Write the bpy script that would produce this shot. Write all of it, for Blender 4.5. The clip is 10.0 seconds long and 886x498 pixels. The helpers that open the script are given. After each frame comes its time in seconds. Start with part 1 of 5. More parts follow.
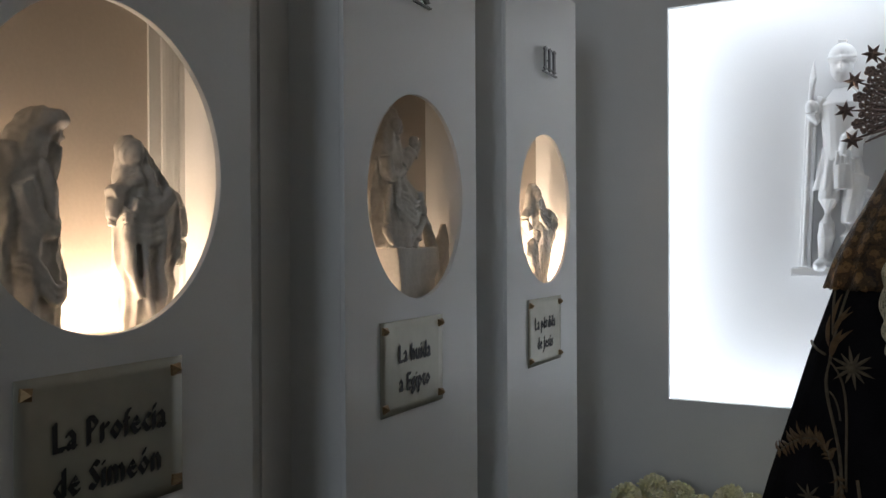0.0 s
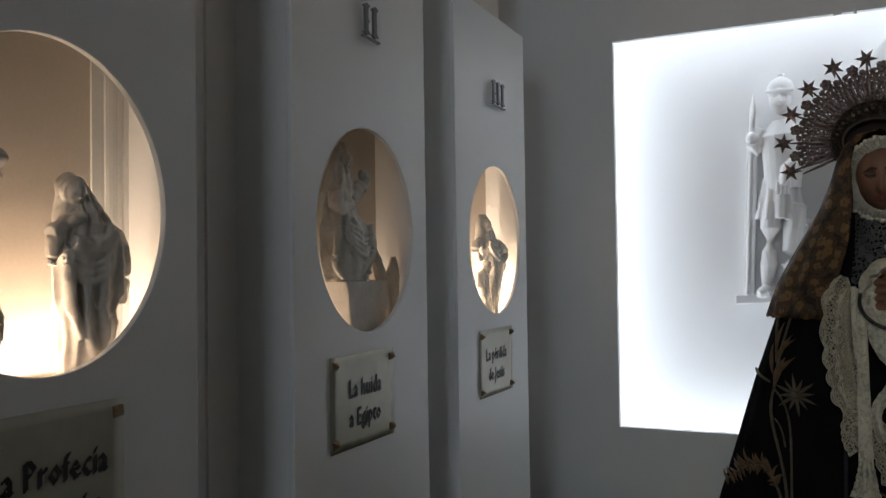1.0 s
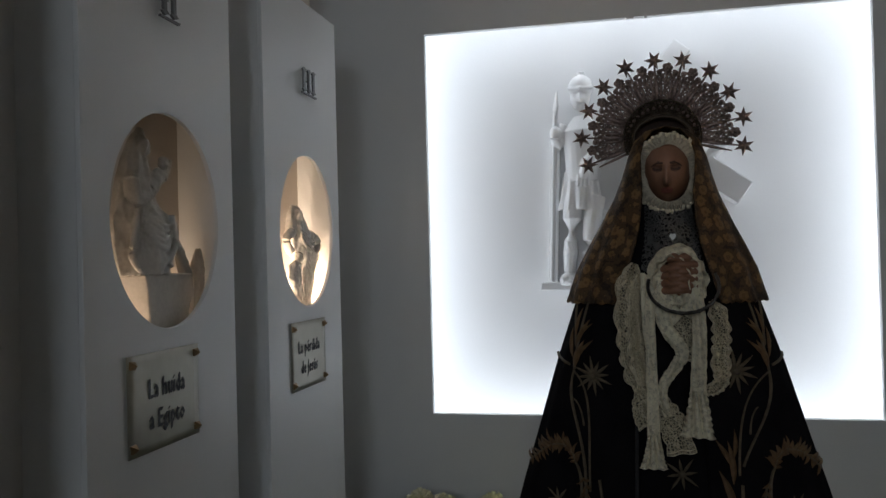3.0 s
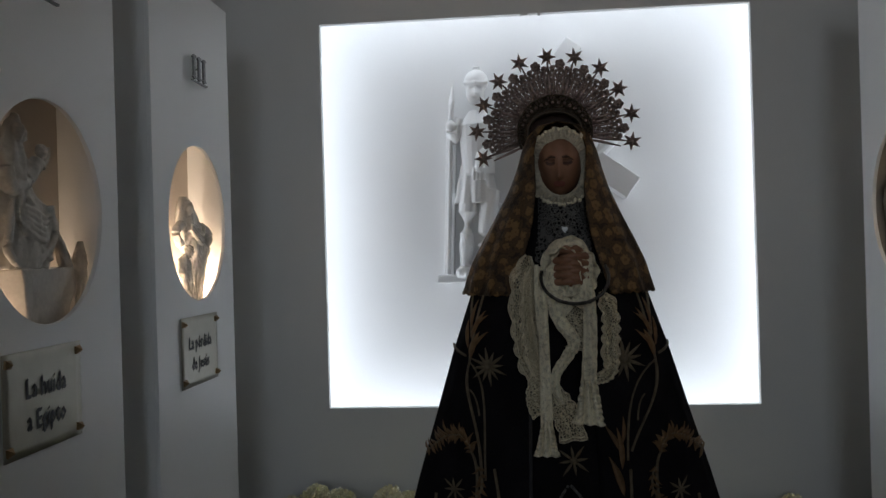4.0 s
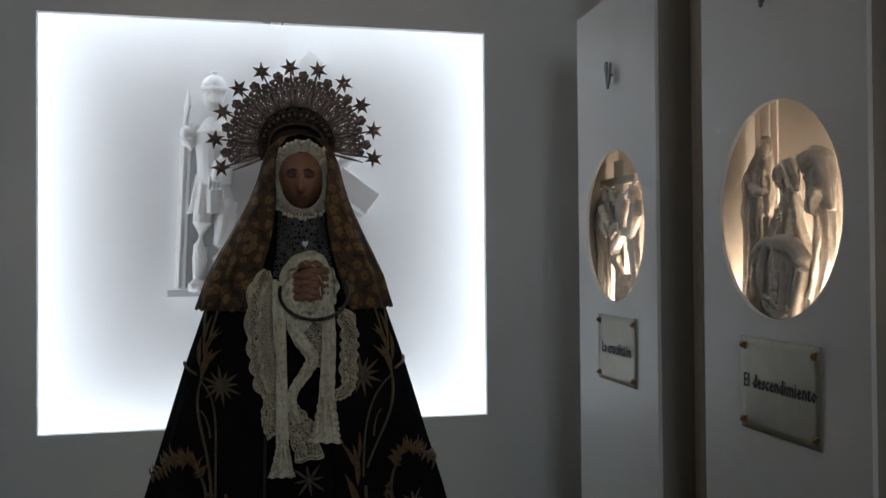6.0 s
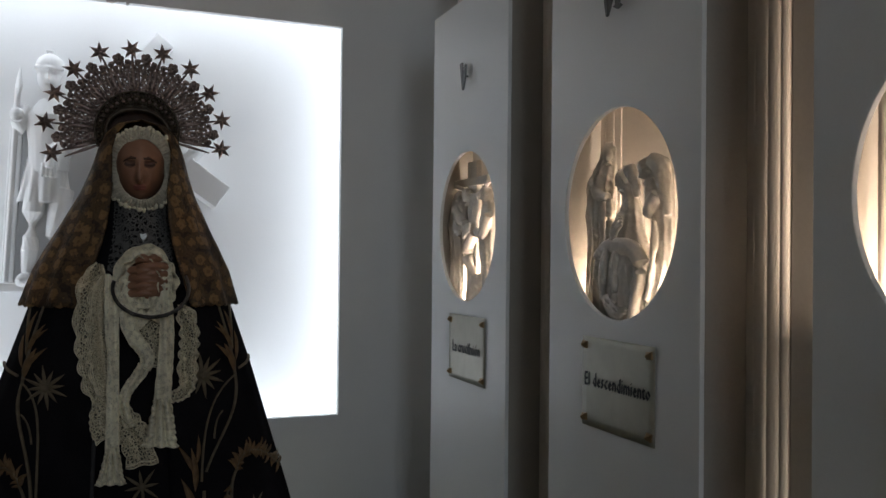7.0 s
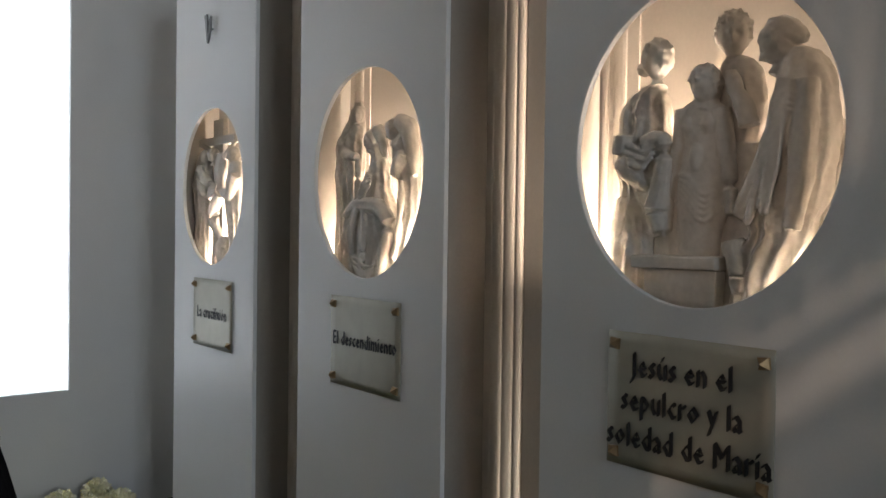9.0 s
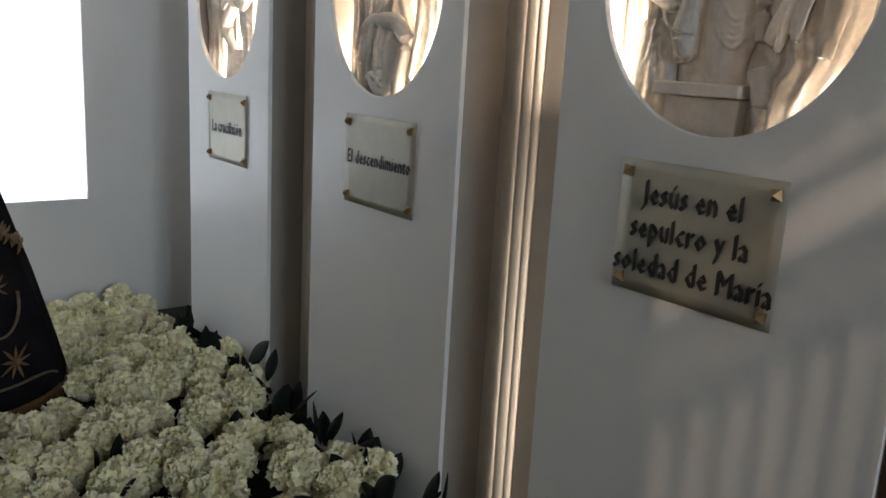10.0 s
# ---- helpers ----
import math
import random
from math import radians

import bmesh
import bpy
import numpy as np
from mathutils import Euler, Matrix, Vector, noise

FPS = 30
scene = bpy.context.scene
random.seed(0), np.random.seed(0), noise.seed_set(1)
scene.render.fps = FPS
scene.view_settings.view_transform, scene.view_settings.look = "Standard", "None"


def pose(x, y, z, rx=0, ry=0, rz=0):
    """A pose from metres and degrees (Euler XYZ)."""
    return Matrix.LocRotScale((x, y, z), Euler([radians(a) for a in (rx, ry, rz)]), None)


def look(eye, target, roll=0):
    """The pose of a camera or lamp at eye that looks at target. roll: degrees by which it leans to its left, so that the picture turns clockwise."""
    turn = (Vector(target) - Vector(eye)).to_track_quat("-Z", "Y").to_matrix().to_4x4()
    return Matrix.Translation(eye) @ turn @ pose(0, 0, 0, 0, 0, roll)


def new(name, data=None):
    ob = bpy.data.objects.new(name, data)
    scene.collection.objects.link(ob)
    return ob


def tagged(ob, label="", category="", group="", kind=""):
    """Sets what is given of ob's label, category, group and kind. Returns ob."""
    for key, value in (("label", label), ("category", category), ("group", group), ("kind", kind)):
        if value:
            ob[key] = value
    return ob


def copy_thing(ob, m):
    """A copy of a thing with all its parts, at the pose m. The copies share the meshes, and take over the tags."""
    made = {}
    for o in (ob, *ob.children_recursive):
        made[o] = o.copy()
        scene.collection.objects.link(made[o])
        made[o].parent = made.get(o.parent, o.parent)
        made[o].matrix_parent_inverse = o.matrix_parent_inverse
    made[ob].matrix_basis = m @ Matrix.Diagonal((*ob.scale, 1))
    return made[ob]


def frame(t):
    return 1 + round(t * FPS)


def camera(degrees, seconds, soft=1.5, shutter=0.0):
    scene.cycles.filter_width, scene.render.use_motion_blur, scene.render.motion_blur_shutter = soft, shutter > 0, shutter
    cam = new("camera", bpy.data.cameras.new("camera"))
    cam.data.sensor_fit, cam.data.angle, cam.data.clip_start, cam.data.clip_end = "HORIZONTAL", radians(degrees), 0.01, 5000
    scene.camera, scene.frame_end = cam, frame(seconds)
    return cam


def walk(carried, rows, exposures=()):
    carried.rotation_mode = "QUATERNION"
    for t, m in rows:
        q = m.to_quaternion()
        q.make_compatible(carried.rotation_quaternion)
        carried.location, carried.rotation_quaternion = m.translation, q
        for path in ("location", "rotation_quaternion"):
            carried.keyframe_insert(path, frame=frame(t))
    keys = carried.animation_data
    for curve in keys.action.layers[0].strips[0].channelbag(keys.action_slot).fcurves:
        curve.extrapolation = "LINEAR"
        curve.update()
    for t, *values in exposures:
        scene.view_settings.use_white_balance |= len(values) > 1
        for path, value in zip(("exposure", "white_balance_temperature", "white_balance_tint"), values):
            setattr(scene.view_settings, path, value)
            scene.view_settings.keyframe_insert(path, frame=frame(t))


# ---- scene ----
cam = camera(55.5, 10.0)
PATH = [
    (0, (-0.058, -0.213, 1.39), (-0.998, 1.552, 1.38), -0.3),
    (0.5, (-0.057, -0.212, 1.395), (-0.935, 1.585, 1.406), -0.2),
    (1, (-0.052, -0.211, 1.402), (-0.891, 1.604, 1.456), -0.8),
    (1.5, (-0.054, -0.205, 1.403), (-0.815, 1.644, 1.457), -1.1),
    (2, (-0.049, -0.198, 1.404), (-0.71, 1.689, 1.45), -1.3),
    (2.5, (-0.041, -0.194, 1.404), (-0.59, 1.729, 1.442), -1.4),
    (4, (-0.036, -0.187, 1.398), (-0.231, 1.804, 1.401), -1.6),
    (4.5, (-0.042, -0.182, 1.413), (-0.095, 1.816, 1.464), -1.8),
    (5, (-0.047, -0.177, 1.405), (0.06, 1.82, 1.453), -2.1),
    (5.2, (-0.053, -0.176, 1.407), (0.108, 1.817, 1.449), -2.0),
    (6.5, (-0.027, -0.141, 1.395), (0.562, 1.77, 1.42), 0.5),
    (7, (-0.009, -0.134, 1.397), (0.727, 1.725, 1.421), 0.6),
    (7.5, (-0.005, -0.126, 1.387), (0.892, 1.662, 1.398), 0.0),
    (8, (-0.005, -0.128, 1.378), (1.025, 1.587, 1.376), 0.7),
    (8.5, (-0.003, -0.129, 1.369), (1.13, 1.519, 1.343), 1.1),
    (9, (0.002, -0.13, 1.37), (1.243, 1.438, 1.334), 0.8),
    (9.5, (0.01, -0.133, 1.364), (1.268, 1.419, 1.272), 1.3),
    (10, (0.005, -0.131, 1.355), (1.199, 1.413, 0.918), 3.2),
]
walk(cam, [(t, look(eye, target, roll)) for t, eye, target, roll in PATH],
     [(0.0, 0.20), (1.5, -0.03), (2.5, -0.15), (4.0, -0.25), (4.5, -0.34), (5.2, -0.22), (6.5, -0.06), (7.5, 0.24), (8.5, 0.68), (9.0, 0.80), (9.5, 0.98), (10.0, 1.3)])

# ---- light ----
world = bpy.data.worlds.new("world")
scene.world = world
world.use_nodes = True
world.node_tree.nodes["Background"].inputs["Color"].default_value = (0.5, 0.55, 0.62, 1)
world.node_tree.nodes["Background"].inputs["Strength"].default_value = 0.02


def area_lamp(name, at, target, sx, sy, watts, colour):
    data = bpy.data.lights.new(name, "AREA")
    data.shape, data.size, data.size_y = "RECTANGLE", sx, sy
    data.energy, data.color = watts, colour
    ob = new(name, data)
    ob.matrix_world = look(at, target)
    return ob


COOL = (0.84, 0.91, 1.0)
WARM = (1.0, 0.80, 0.63)
AMBER = (1.0, 0.75, 0.54)
NICHE_W = 3.9
# LED strips hidden behind the lip of the back-lit niche
area_lamp("led_strip_light", (-1.00, 2.905, 1.53), (-0.25, 3.12, 1.53), 0.03, 1.60, NICHE_W, COOL)
area_lamp("led_strip_light", (1.00, 2.905, 1.53), (0.25, 3.12, 1.53), 0.03, 1.60, NICHE_W, COOL)
area_lamp("led_strip_light", (0, 2.905, 2.46), (0, 3.12, 1.72), 1.70, 0.03, 0.72 * NICHE_W, COOL)
area_lamp("led_strip_light", (0, 2.905, 0.61), (0, 3.12, 1.35), 1.70, 0.03, NICHE_W, COOL)
# added fill: daylight as from an unseen high window in the church's back
area_lamp("church_fill_light", (0.0, -5.15, 2.6), (0.0, 1.5, 1.3), 1.6, 2.0, 40, (0.82, 0.91, 1.0))
SHELF_Z = 1.258
# warm lamps low inside the cabinets, behind the figures
for s, y, watts in ((-1, 0.56, 1.65), (-1, 1.42, 0.55), (-1, 2.18, 3.6), (1, 2.19, 4.2), (1, 1.40, 6.0), (1, 0.60, 6.0)):
    area_lamp("cabinet_light", (0, 0, 0), (0, 0, 1), 0.014, 0.40, watts, WARM if s > 0 else AMBER).matrix_world = pose(s * 1.076, y, SHELF_Z + 0.004, 180, 0, 0)
# unseen lamp added in the last cabinet's foot, leaking light beside the pilaster
area_lamp("cabinet_light", (1.084, 0.55, 0.72), (1.084, 1.0, 0.72), 0.010, 0.5, 1.40, (1.0, 0.87, 0.72))
# warm chapel lamp that throws the shadow of the iron grille
lamp = bpy.data.lights.new("chapel_lamp_light", "SPOT")
lamp.energy, lamp.color, lamp.shadow_soft_size, lamp.spot_size, lamp.spot_blend = 72, (1.0, 0.72, 0.52), 0.023, radians(15), 0.5
spot = new("chapel_lamp_light", lamp)
spot.matrix_world = look((-4.0, -1.2, 2.39), (0.965, 0.30, 1.05))

# ---- materials ----


def mat(name, colour, rough=0.7, metal=0.0, grain=60.0, vary=0.12, bump=0.15, stain=3.0, coat=0.0, spec=0.5):
    """A surface with two scales of colour change and fine relief."""
    m = bpy.data.materials.new(name)
    m.use_nodes = True
    t = m.node_tree
    b = t.nodes["Principled BSDF"]
    co = t.nodes.new("ShaderNodeTexCoord")
    big, fine = t.nodes.new("ShaderNodeTexNoise"), t.nodes.new("ShaderNodeTexNoise")
    big.inputs["Scale"].default_value, big.inputs["Detail"].default_value = stain, 5
    fine.inputs["Scale"].default_value, fine.inputs["Detail"].default_value = grain, 4
    for n in (big, fine):
        t.links.new(co.outputs["Object"], n.inputs["Vector"])
    both = t.nodes.new("ShaderNodeMath")
    both.operation = "MULTIPLY_ADD"
    both.inputs[1].default_value = 0.4
    t.links.new(fine.outputs["Fac"], both.inputs[0])
    half = t.nodes.new("ShaderNodeMath")
    half.operation = "MULTIPLY"
    half.inputs[1].default_value = 0.6
    t.links.new(big.outputs["Fac"], half.inputs[0])
    t.links.new(half.outputs[0], both.inputs[2])
    ramp = t.nodes.new("ShaderNodeValToRGB")
    lo = [max(0, c * (1 - vary)) for c in colour]
    hi = [min(1, c * (1 + vary)) for c in colour]
    ramp.color_ramp.elements[0].position, ramp.color_ramp.elements[0].color = 0.36, (*lo, 1)
    ramp.color_ramp.elements[1].position, ramp.color_ramp.elements[1].color = 0.64, (*hi, 1)
    t.links.new(both.outputs[0], ramp.inputs["Fac"])
    t.links.new(ramp.outputs["Color"], b.inputs["Base Color"])
    rr = t.nodes.new("ShaderNodeMapRange")
    rr.inputs["To Min"].default_value, rr.inputs["To Max"].default_value = max(0.03, rough - 0.08), min(1, rough + 0.08)
    t.links.new(big.outputs["Fac"], rr.inputs["Value"])
    t.links.new(rr.outputs["Result"], b.inputs["Roughness"])
    b.inputs["Metallic"].default_value = metal
    b.inputs["Coat Weight"].default_value = coat
    b.inputs["Specular IOR Level"].default_value = spec
    if bump:
        bn = t.nodes.new("ShaderNodeBump")
        bn.inputs["Strength"].default_value, bn.inputs["Distance"].default_value = bump, 0.004
        t.links.new(both.outputs[0], bn.inputs["Height"])
        t.links.new(bn.outputs["Normal"], b.inputs["Normal"])
    return m


def lace(name, colour, scale, hole=0.36, sheen=0.0, thread=0.0, veil=0.12):
    """Openwork cloth: a net of threads with closed motifs; the holes let light through."""
    m = mat(name, colour, 0.85, 0, 300, 0.2, 0.4, 12)
    t = m.node_tree
    b = t.nodes["Principled BSDF"]
    co = t.nodes.new("ShaderNodeTexCoord")
    v = t.nodes.new("ShaderNodeTexVoronoi")
    v.feature = "DISTANCE_TO_EDGE"
    v.inputs["Scale"].default_value = scale
    motif = t.nodes.new("ShaderNodeTexNoise")
    motif.inputs["Scale"].default_value, motif.inputs["Detail"].default_value = scale * 0.30, 2
    t.links.new(co.outputs["Object"], v.inputs["Vector"])
    t.links.new(co.outputs["Object"], motif.inputs["Vector"])
    net = t.nodes.new("ShaderNodeMapRange")
    net.inputs["From Min"].default_value, net.inputs["From Max"].default_value = 0.06 + thread, 0.20 + thread
    net.inputs["To Min"].default_value, net.inputs["To Max"].default_value = 0.85, 0.0
    t.links.new(v.outputs["Distance"], net.inputs["Value"])
    solid = t.nodes.new("ShaderNodeMapRange")
    solid.inputs["From Min"].default_value, solid.inputs["From Max"].default_value = 0.86 - hole, 0.98 - hole
    t.links.new(motif.outputs["Fac"], solid.inputs["Value"])
    mx = t.nodes.new("ShaderNodeMath")
    mx.operation = "MAXIMUM"
    t.links.new(net.outputs["Result"], mx.inputs[0])
    t.links.new(solid.outputs["Result"], mx.inputs[1])
    soft = t.nodes.new("ShaderNodeMapRange")
    soft.inputs["To Min"].default_value, soft.inputs["To Max"].default_value = veil, 1.0
    t.links.new(mx.outputs[0], soft.inputs["Value"])
    t.links.new(soft.outputs["Result"], b.inputs["Alpha"])
    relief = t.nodes.new("ShaderNodeBump")
    relief.inputs["Strength"].default_value, relief.inputs["Distance"].default_value = 0.6, 0.002
    t.links.new(mx.outputs[0], relief.inputs["Height"])
    t.links.new(relief.outputs["Normal"], b.inputs["Normal"])
    b.inputs["Sheen Weight"].default_value = sheen
    return m


def gold_lace(name):
    """Gold floral lace: round blossoms close together on a brown net."""
    m = mat(name, (0.30, 0.17, 0.055), 0.6, 0.25, 400, 0.2, 0.3, 20)
    t = m.node_tree
    b = t.nodes["Principled BSDF"]
    co = t.nodes.new("ShaderNodeTexCoord")
    v = t.nodes.new("ShaderNodeTexVoronoi")
    v.inputs["Scale"].default_value, v.inputs["Randomness"].default_value = 31, 0.7
    t.links.new(co.outputs["Object"], v.inputs["Vector"])
    wob = t.nodes.new("ShaderNodeTexNoise")
    wob.inputs["Scale"].default_value, wob.inputs["Detail"].default_value = 150, 4
    t.links.new(co.outputs["Object"], wob.inputs["Vector"])
    add = t.nodes.new("ShaderNodeMath")
    add.operation = "MULTIPLY_ADD"
    add.inputs[1].default_value = 0.55
    t.links.new(wob.outputs["Fac"], add.inputs[0])
    t.links.new(v.outputs["Distance"], add.inputs[2])
    ramp = t.nodes.new("ShaderNodeValToRGB")
    e = ramp.color_ramp.elements
    e[0].position, e[0].color = 0.28, (0.18, 0.105, 0.043, 1)
    e[1].position, e[1].color = 1.0, (0.03, 0.017, 0.008, 1)
    for p, col in ((0.40, (0.13, 0.07, 0.025, 1)), (0.48, (0.23, 0.135, 0.052, 1)), (0.66, (0.18, 0.102, 0.038, 1)), (0.74, (0.055, 0.032, 0.014, 1)), (0.88, (0.095, 0.054, 0.022, 1))):
        e.new(p).color = col
    t.links.new(add.outputs[0], ramp.inputs["Fac"])
    t.links.new(ramp.outputs["Color"], b.inputs["Base Color"])
    bn = t.nodes.new("ShaderNodeBump")
    bn.invert = True
    bn.inputs["Strength"].default_value, bn.inputs["Distance"].default_value = 0.7, 0.006
    t.links.new(add.outputs[0], bn.inputs["Height"])
    t.links.new(bn.outputs["Normal"], b.inputs["Normal"])
    return m


WHITE = mat("white_wall_paint", (0.75, 0.76, 0.76), 0.55, 0, 180, 0.03, 0.05, 2.0)
BOARD = mat("white_lacquered_board", (0.77, 0.78, 0.78), 0.42, 0, 240, 0.025, 0.03, 1.6)
PANEL = mat("white_light_box_paint", (0.80, 0.80, 0.80), 0.6, 0, 200, 0.02, 0.03, 2.0)
PLASTER = mat("cast_plaster", (0.64, 0.61, 0.565), 0.75, 0, 120, 0.10, 0.25, 14)
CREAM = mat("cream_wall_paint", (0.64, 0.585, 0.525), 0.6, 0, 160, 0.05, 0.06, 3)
# beige darkened to put shade into the right-hand cabinet sides
SHADED_SIDE = mat("shaded_beige_side", (0.35, 0.325, 0.29), 0.6, 0, 160, 0.05, 0.06, 3)
BRASS = mat("pale_brass_plate", (0.375, 0.36, 0.30), 0.42, 0.5, 25, 0.09, 0.05, 9)
STUD = mat("bronze_stud", (0.32, 0.22, 0.12), 0.35, 0.9, 200, 0.2, 0.1, 30)
BLACK = mat("black_paint", (0.012, 0.012, 0.013), 0.5, 0, 200, 0.1, 0.02, 9)
IRON = mat("dark_pewter", (0.10, 0.095, 0.09), 0.45, 0.8, 150, 0.2, 0.1, 20)
STEEL = mat("brushed_grey_steel", (0.20, 0.20, 0.20), 0.42, 0.7, 150, 0.15, 0.1, 20)
SILVER = mat("tarnished_silver", (0.28, 0.215, 0.195), 0.38, 0.9, 220, 0.35, 0.3, 40)
VELVET = mat("black_velvet", (0.013, 0.012, 0.014), 0.95, 0, 300, 0.3, 0.2, 10, spec=0.02)
GOLD = mat("gold_thread", (0.155, 0.092, 0.042), 0.6, 0.3, 420, 0.35, 0.7, 60)
PALEGOLD = mat("pale_thread", (0.15, 0.118, 0.075), 0.7, 0.1, 420, 0.3, 0.7, 60)
SKIN = mat("painted_wood_flesh", (0.31, 0.155, 0.092), 0.42, 0, 60, 0.10, 0.05, 16, coat=0.15)
LIPS = mat("painted_lips", (0.30, 0.11, 0.085), 0.4, 0, 60, 0.1, 0.03, 16)
# darker flesh tone puts the shade of the eye sockets into the colour
LID = mat("shaded_eyelids", (0.16, 0.075, 0.048), 0.5, 0, 60, 0.1, 0.03, 16)
BROW = mat("painted_brows", (0.075, 0.036, 0.024), 0.5, 0, 60, 0.1, 0.03, 16)
LACE = lace("ivory_lace", (0.84, 0.75, 0.55), 150, 0.22, thread=-0.035, veil=0.09)
TULLE = lace("white_pleated_tulle", (0.86, 0.79, 0.62), 300, 0.48, veil=0.55)
LINEN = lace("gathered_white_linen", (0.58, 0.53, 0.42), 420, 0.50, veil=0.7)
THREAD = mat("ivory_thread", (0.84, 0.77, 0.60), 0.8, 0, 400, 0.15, 0.4, 40)
BIB = lace("silver_grey_lace", (0.15, 0.145, 0.138), 95, 0.30, veil=0.03)
MANTILLA = gold_lace("gold_floral_lace")
PETAL = mat("ivory_petals", (0.98, 0.885, 0.62), 0.8, 0, 90, 0.10, 0.2, 20)
PETAL.node_tree.nodes["Principled BSDF"].inputs["Subsurface Weight"].default_value = 0.35
PETAL.node_tree.nodes["Principled BSDF"].inputs["Subsurface Radius"].default_value = (0.012, 0.011, 0.006)
PETAL.node_tree.nodes["Principled BSDF"].inputs["Subsurface Scale"].default_value = 1.0
LEAF = mat("dark_leaf", (0.007, 0.011, 0.008), 0.6, 0, 60, 0.3, 0.15, 20, spec=0.2)
SOIL = mat("dark_moss", (0.018, 0.022, 0.014), 0.95, 0, 60, 0.5, 0.6, 12)
DARKWOOD = mat("dark_stained_wood", (0.045, 0.022, 0.014), 0.5, 0, 40, 0.3, 0.2, 5)
STONE = mat("church_plaster", (0.42, 0.38, 0.32), 0.85, 0, 30, 0.15, 0.3, 1.2)
FLOOR = mat("stone_floor", (0.22, 0.19, 0.16), 0.4, 0, 30, 0.2, 0.15, 2)

# ---- mesh helpers ----


def box(bm, x0, x1, y0, y1, z0, z1, m=0):
    v = [bm.verts.new((x, y, z)) for x in (x0, x1) for y in (y0, y1) for z in (z0, z1)]
    for f in ((0, 1, 3, 2), (4, 6, 7, 5), (0, 4, 5, 1), (2, 3, 7, 6), (0, 2, 6, 4), (1, 5, 7, 3)):
        bm.faces.new([v[i] for i in f]).material_index = m


def grid(bm, fn, nu, nv, closed=False, m=0, caps=False):
    """A sheet from fn(u, v), u and v from 0 to 1; closed joins it round in u."""
    rows = []
    for j in range(nv + 1):
        rows.append([bm.verts.new(fn(i / nu, j / nv)) for i in range(nu if closed else nu + 1)])
    for j in range(nv):
        for i in range(nu):
            k = (i + 1) % nu if closed else i + 1
            f = bm.faces.new((rows[j][i], rows[j][k], rows[j + 1][k], rows[j + 1][i]))
            f.material_index = m
            f.smooth = True
    if caps and closed:
        bm.faces.new(rows[0][::-1]).material_index = m
        bm.faces.new(rows[-1]).material_index = m
    return rows


def tube(bm, pts, radii, n=8, m=0, flat=1.0, up=(0, 0, 1)):
    """A round or flattened rod through pts, closed at its ends."""
    pts = [Vector(p) for p in pts]
    if isinstance(radii, (int, float)):
        radii = [radii] * len(pts)
    rings = []
    for i, p in enumerate(pts):
        d = (pts[min(i + 1, len(pts) - 1)] - pts[max(i - 1, 0)]).normalized()
        s = d.cross(Vector(up))
        if s.length < 0.05:
            s = d.cross(Vector((0, 1, 0.01)))
        s.normalize()
        w = s.cross(d)
        rings.append([bm.verts.new(p + radii[i] * (math.cos(a) * s + flat * math.sin(a) * w)) for a in (2 * math.pi * k / n for k in range(n))])
    for a, b in zip(rings, rings[1:]):
        for k in range(n):
            f = bm.faces.new((a[k], a[(k + 1) % n], b[(k + 1) % n], b[k]))
            f.material_index, f.smooth = m, True
    bm.faces.new(rings[0][::-1]).material_index = m
    bm.faces.new(rings[-1]).material_index = m


def ball(bm, c, r, nu=20, nv=14, m=0, turn=None, wob=None):
    c, r = Vector(c), Vector((r, r, r)) if isinstance(r, (int, float)) else Vector(r)

    def fn(u, v):
        a, b = 2 * math.pi * u, math.pi * (0.001 + 0.998 * v)
        d = Vector((math.cos(a) * math.sin(b), math.sin(a) * math.sin(b), math.cos(b)))
        k = wob(d) if wob else 1.0
        p = Vector((d.x * r.x, d.y * r.y, d.z * r.z)) * k
        return c + (turn @ p if turn else p)

    grid(bm, fn, nu, nv, True, m, True)


def bezier(p0, p1, p2, p3, n=14):
    out = []
    for i in range(n + 1):
        t = i / n
        out.append(tuple((1 - t) ** 3 * a + 3 * t * (1 - t) ** 2 * b + 3 * t * t * (1 - t) * c + t ** 3 * d for a, b, c, d in zip(p0, p1, p2, p3)))
    return out


def mesh_of(name, bm, *mats):
    bmesh.ops.recalc_face_normals(bm, faces=bm.faces)
    me = bpy.data.meshes.new(name)
    bm.to_mesh(me)
    bm.free()
    for x in mats:
        me.materials.append(x)
    return me


def part(name, bm, material, parent=None, label="", mats=()):
    ob = new(name, mesh_of(name, bm, material, *mats))
    if parent:
        ob.parent = parent
    if label:
        ob["label"] = label
    return ob


def empty(name, at=(0, 0, 0), label="", category="", group="", kind=""):
    ob = new(name)
    ob.empty_display_size = 0.05
    ob.location = at
    return tagged(ob, label, category, group, kind)


def bevel(ob, w=0.002, n=2):
    b = ob.modifiers.new("bevel", "BEVEL")
    b.width, b.segments, b.limit_method = w, n, "ANGLE"
    return ob


def slab(name, x0, x1, y0, y1, z0, z1, material, parent=None, label="", bev=0.0):
    bm = bmesh.new()
    box(bm, x0, x1, y0, y1, z0, z1)
    ob = part(name, bm, material, parent, label)
    if bev:
        bevel(ob, bev)
    return ob


# ---- the chapel round the camera ----
W, SIDE, BACK = 0.965, 1.100, 2.856


def setting(ob, label, category):
    return tagged(ob, label, category, "", "structure")


